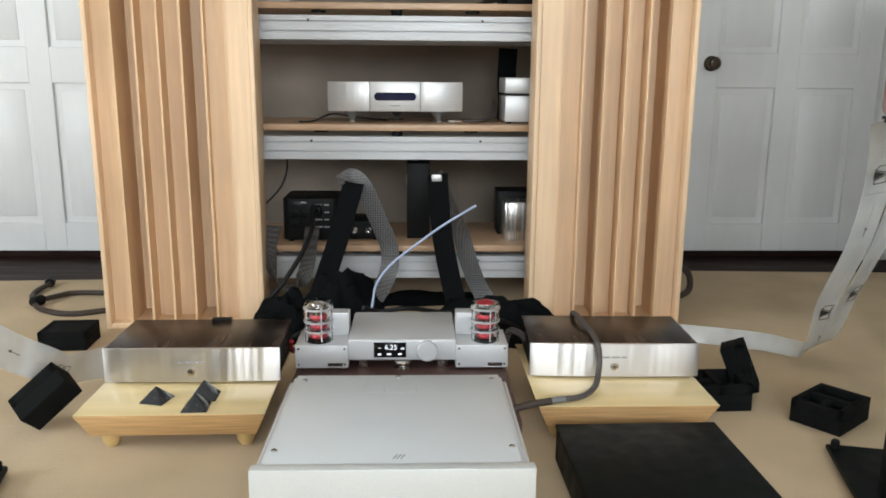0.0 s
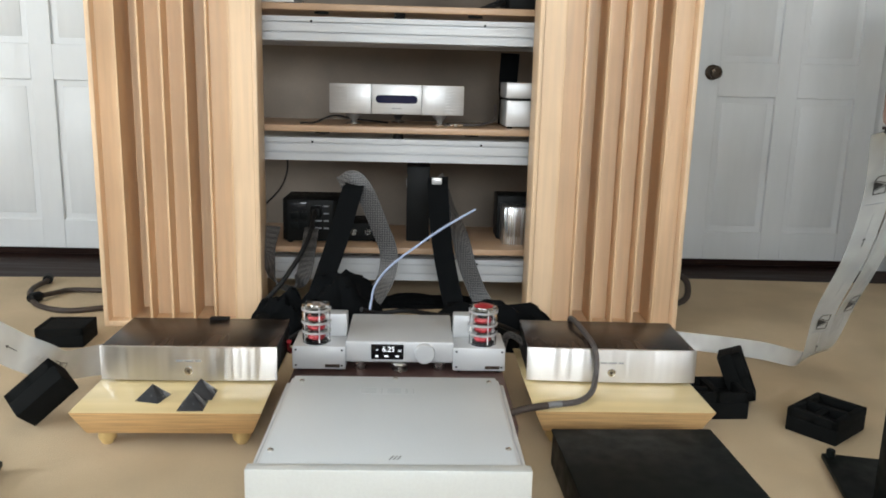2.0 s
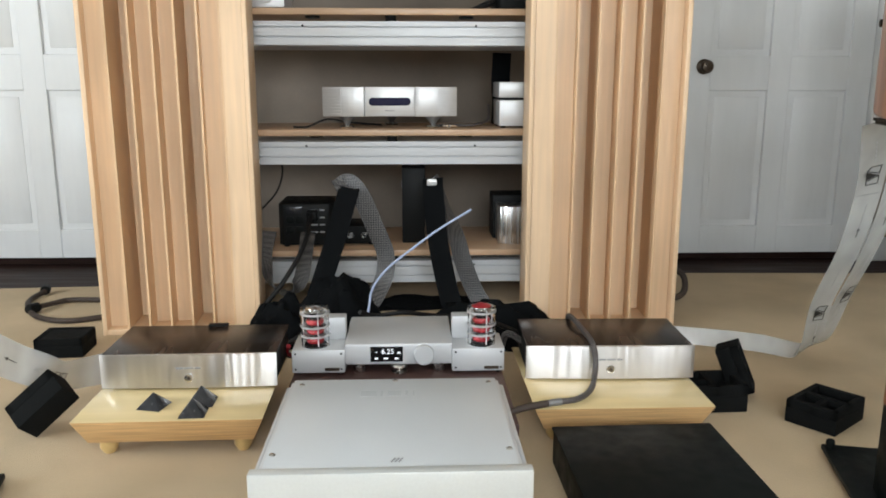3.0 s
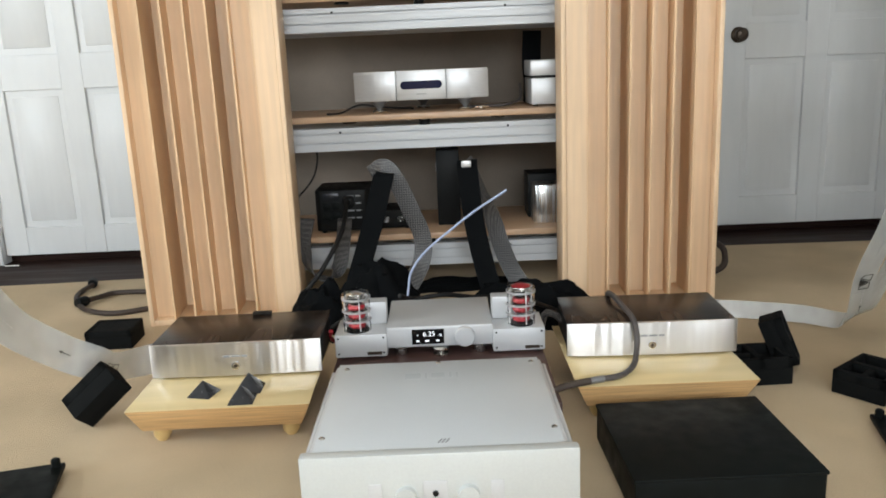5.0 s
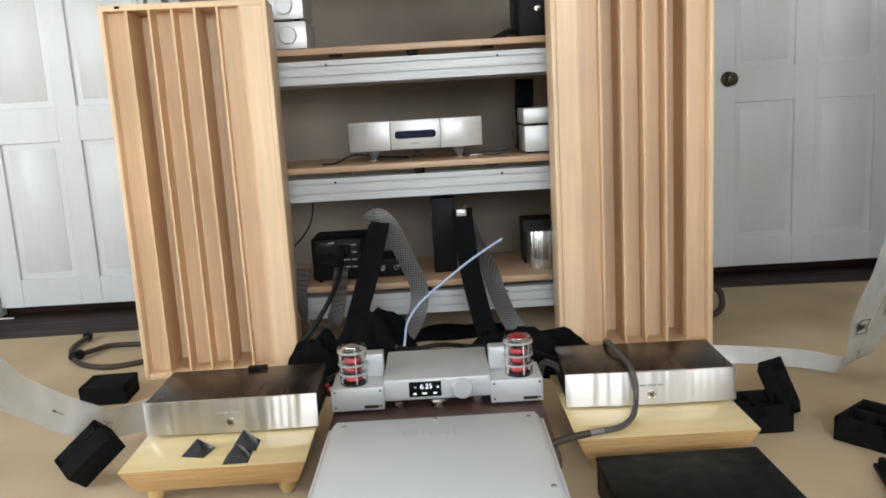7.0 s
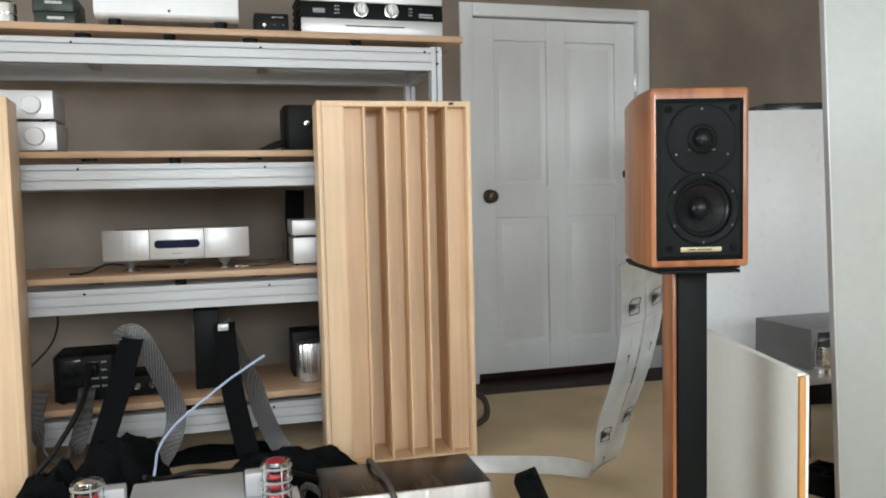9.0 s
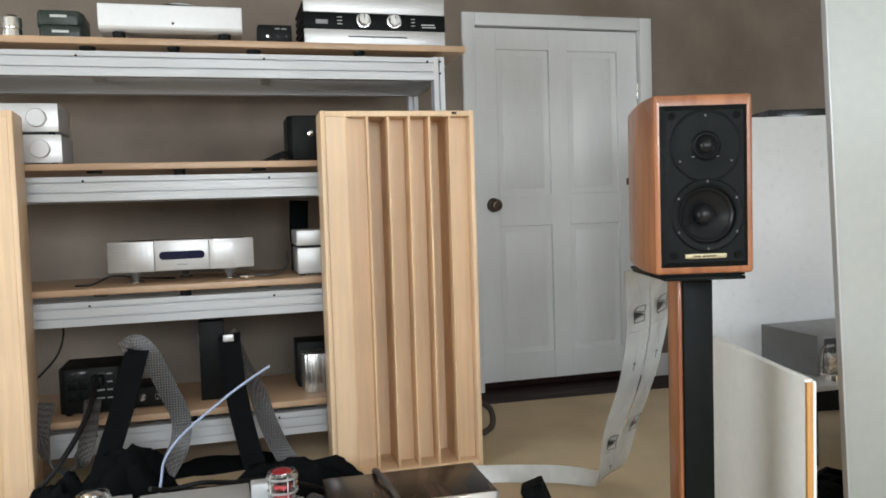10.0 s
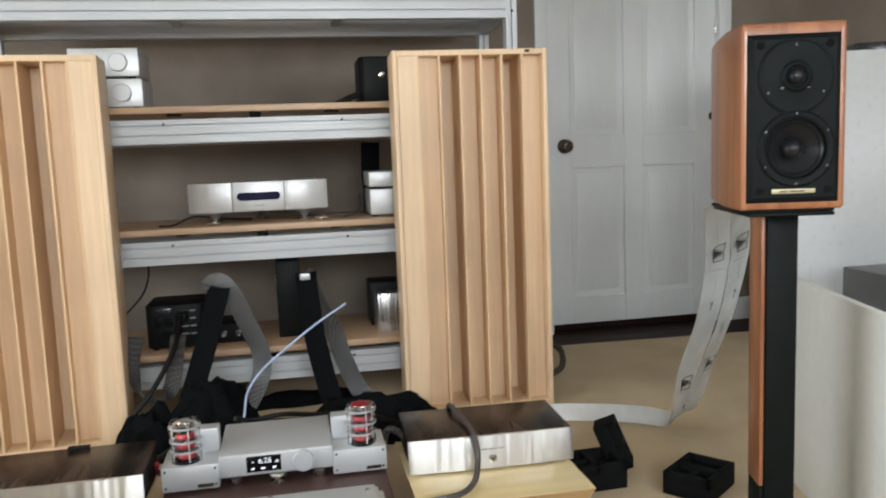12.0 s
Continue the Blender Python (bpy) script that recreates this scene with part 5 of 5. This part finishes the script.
def heap(m, rx, ry, h, seed, label):
    """A slumped, creased mound: black cloth, and the shade patch under the rack."""
    b = bmesh.new()
    bmesh.ops.create_uvsphere(b, u_segments=40, v_segments=20, radius=1)
    for v in b.verts:
        z = max(v.co.z, -0.05)
        k = 1 + 0.28 * noise.noise(Vector((v.co.x * 2.2 + seed, v.co.y * 2.2, z * 2.2))) + 0.12 * noise.noise(Vector((v.co.x * 6, v.co.y * 6 + seed, z * 6)))
        v.co = Vector((v.co.x * rx * k, v.co.y * ry * k, max(0.0, z * h * k)))
    for f in b.faces:
        f.smooth = True
    return solid("cloth_bag", b, FELT, label, "bag", "black bags", m=m)


# black cloth mounds, widened to also darken the shaded carpet around them
heap(pose(-0.30, 2.87, 0, 0, 0, 10), 0.17, 0.11, 0.235, 3.0, "slumped black cloth bag on the carpet")
heap(pose(-0.50, 2.86, 0, 0, 0, 20), 0.13, 0.10, 0.17, 8.0, "crumpled black cloth beside the diffuser")
heap(pose(0.28, 2.83, 0, 0, 0, -15), 0.26, 0.10, 0.16, 14.0, "crumpled black cloth behind the valve block")
# no cloth here: a black sheet added as the shade under the rack
heap(pose(0.0, 3.36, 0, 0, 0, 5), 0.26, 0.10, 0.03, 21.0, "low black mound standing in for shade under the rack")
adp = thing("power_adapter", pose(0.06, 2.70, 0), "flat black adapter box behind the converter", "adapter")
part("case", bm_box(-0.10, -0.05, 0.0, 0.12, 0.06, 0.125, 0.006), BLACK, adp)
part("label_plate", bm_box(-0.06, -0.0515, 0.05, -0.01, -0.0499, 0.09), GREYINK, adp)
for k, pts in enumerate(([(-0.20, 2.60, 0.19), (-0.15, 2.66, 0.16), (-0.05, 2.66, 0.17), (0.05, 2.72, 0.14), (0.2, 2.8, 0.10), (0.4, 2.8, 0.02)],
                         [(-0.12, 2.60, 0.15), (-0.1, 2.72, 0.13), (0.0, 2.82, 0.09), (-0.2, 2.96, 0.03), (-0.45, 2.8, 0.02)],
                         [(0.20, 2.44, 0.15), (0.22, 2.58, 0.16), (0.30, 2.68, 0.11), (0.42, 2.74, 0.04), (0.52, 2.7, 0.02)],
                         [(-0.30, 2.44, 0.15), (-0.34, 2.58, 0.15), (-0.42, 2.68, 0.08), (-0.5, 2.72, 0.02)])):
    solid("black_cable", bm_tube(pts, 0.008), RUBBER, "black signal cable running back from the units", "cable", "signal cables")

# ---- loose cables on the carpet behind the diffusers ----
dc = thing("coiled_cord", pose(0, 0, 0), "brown sleeved power cord with plugs on carpet", "cable")
part("cord", bm_tube([(-1.695, 3.567, 0.02), (-1.71, 3.46, 0.012), (-1.666, 3.334, 0.012), (-1.562, 3.19, 0.012), (-1.429, 3.125, 0.012), (-1.30, 3.17, 0.012), (-1.12, 3.30, 0.012)], 0.0115), BROWNCABLE, dc)
part("cord", bm_tube([(-1.60, 3.31, 0.022), (-1.572, 3.381, 0.016), (-1.54, 3.44, 0.012), (-1.413, 3.44, 0.012), (-1.2, 3.40, 0.012)], 0.0115), BROWNCABLE, dc)
for x, y, a in ((-1.695, 3.567, 20), (-1.605, 3.30, 150)):
    bm = bm_lathe([(0.0, 0.0), (0.02, 0.0), (0.022, 0.01), (0.022, 0.045), (0.014, 0.055), (0.0, 0.055)], 20, pose(x, y, 0.0225) @ pose(0, 0, 0, 0, 90, 90 + a))
    part("connector", bm, BLACK, dc, "black round connector")
solid("coiled_cord", bm_tube([(1.05, 3.36, 0.015), (1.13, 3.35, 0.015), (1.195, 3.38, 0.04), (1.205, 3.43, 0.10), (1.16, 3.47, 0.12), (1.08, 3.46, 0.08)], 0.014), BROWNCABLE, "loop of dark cord beside the diffuser", "cable")

# ---- the corner beyond the speaker ----
cab = thing("white_cabinet", pose(2.56, 3.17, 0, 0, 0, -15), "plain tall cool white cabinet by the wall", "cabinet")
part("carcass", bm_box(-0.31, 0.018, 0.06, 0.5, 0.42, 1.385, 0.003), COOLWHITE, cab)
part("door", bm_box(-0.31, -0.002, 0.065, 0.5, 0.0175, 1.408, 0.002), COOLWHITE, cab)
part("plinth", bm_box(-0.30, 0.04, 0.0, 0.48, 0.40, 0.0602), GREYSTONE, cab)
solid("dark_box", bm_box(-0.16, 0, 0, 0.16, 0.2, 0.058, 0.003), GREYSTONE, "flat dark grey box on the white cabinet", "box", m=pose(2.70, 3.16, 1.3855, 0, 0, -15))
tb = thing("low_table", pose(2.52, 2.75, 0), "low table with a metal top and black frame", "table")
part("top", bm_box(-0.37, -0.27, 0.297, 0.37, 0.24, 0.318, 0.003), GREYALU, tb)
part("apron", bm_box(-0.35, -0.25, 0.215, 0.35, 0.22, 0.2968, 0.003), BLACK, tb)
for x in (-0.32, 0.32):
    for y in (-0.22, 0.19):
        part("leg", bm_box(x - 0.018, y - 0.018, 0, x + 0.018, y + 0.018, 0.2148, 0.002), BLACK, tb)
va = thing("valve_amplifier", pose(2.52, 2.75, 0.318), "grey metal valve amplifier on the low table", "amplifier")
part("rear_case", bm_box(-0.22, -0.14, 0.002, 0.36, 0.2, 0.165, 0.004), MIDGREY, va)
part("front_recess", bm_box(-0.19, -0.1425, 0.02, 0.33, -0.1398, 0.15, 0.001), GREYSTONE, va)
for x in (-0.215, -0.06):
    v = thing("valve", pose(2.52 + x, 2.545, 0.318), "clear glass valve on a chrome base", "valve", "glass valves")
    g = part("bulb", bm_lathe([(0.034, 0.028), (0.036, 0.05), (0.036, 0.11), (0.028, 0.132), (0.012, 0.141), (0.0, 0.142)], 28, cap=False), GLASS, v)
    g.visible_shadow = False
    part("base", bm_lathe([(0.0, 0.0), (0.04, 0.0), (0.04, 0.026), (0.035, 0.03), (0.0, 0.03)], 28), CHROME, v)
    part("anode", bm_box(-0.014, -0.01, 0.0302, 0.014, 0.01, 0.105, 0.003), STEEL, v)

# off-white board with an orange edge, standing on its long side
wbd = thing("leaning_board", pose(1.318, 1.51, 0, 0, 0, -14), "off-white board with orange wood edge, on edge", "board")
part("panel", bm_box(0.0, 0.012, 0.0, 0.022, 0.80, 0.62, 0.002), OFFWHITE, wbd)
part("edging", bm_box(0.001, 0.0, 0.0, 0.0145, 0.0118, 0.614, 0.001), ORANGEEDGE, wbd, "orange wooden edge strip")
part("edging", bm_box(0.0147, 0.0, 0.0, 0.022, 0.0118, 0.618, 0.001), OFFWHITE, wbd)
foam_block(pose(2.04, 2.23, 0, 0, 0, 25), 0.16, 0.13, 0.075, "black foam block on the carpet by the boards")
tall = thing("tall_board", pose(1.895, 2.0, 0.002, 0, -2.4, -18), "tall pale white board standing beside the speaker", "board")
part("panel", bm_box(0.0, 0.0, 0.0, 0.55, 0.03, 2.05, 0.004), PALEBOARD, tall)
part("edge_trim", bm_box(-0.006, -0.002, 0.0, -0.0002, 0.032, 2.05, 0.001), GREYALU, tall)

solid("white_cable", bm_tube([(-2.423, 4.150, -0.008), (-2.385, 4.150, -0.008), (-2.347, 4.150, -0.008)], 0.004), OFFWHITE, "thin white cord on the dark floor by the door", "cable")
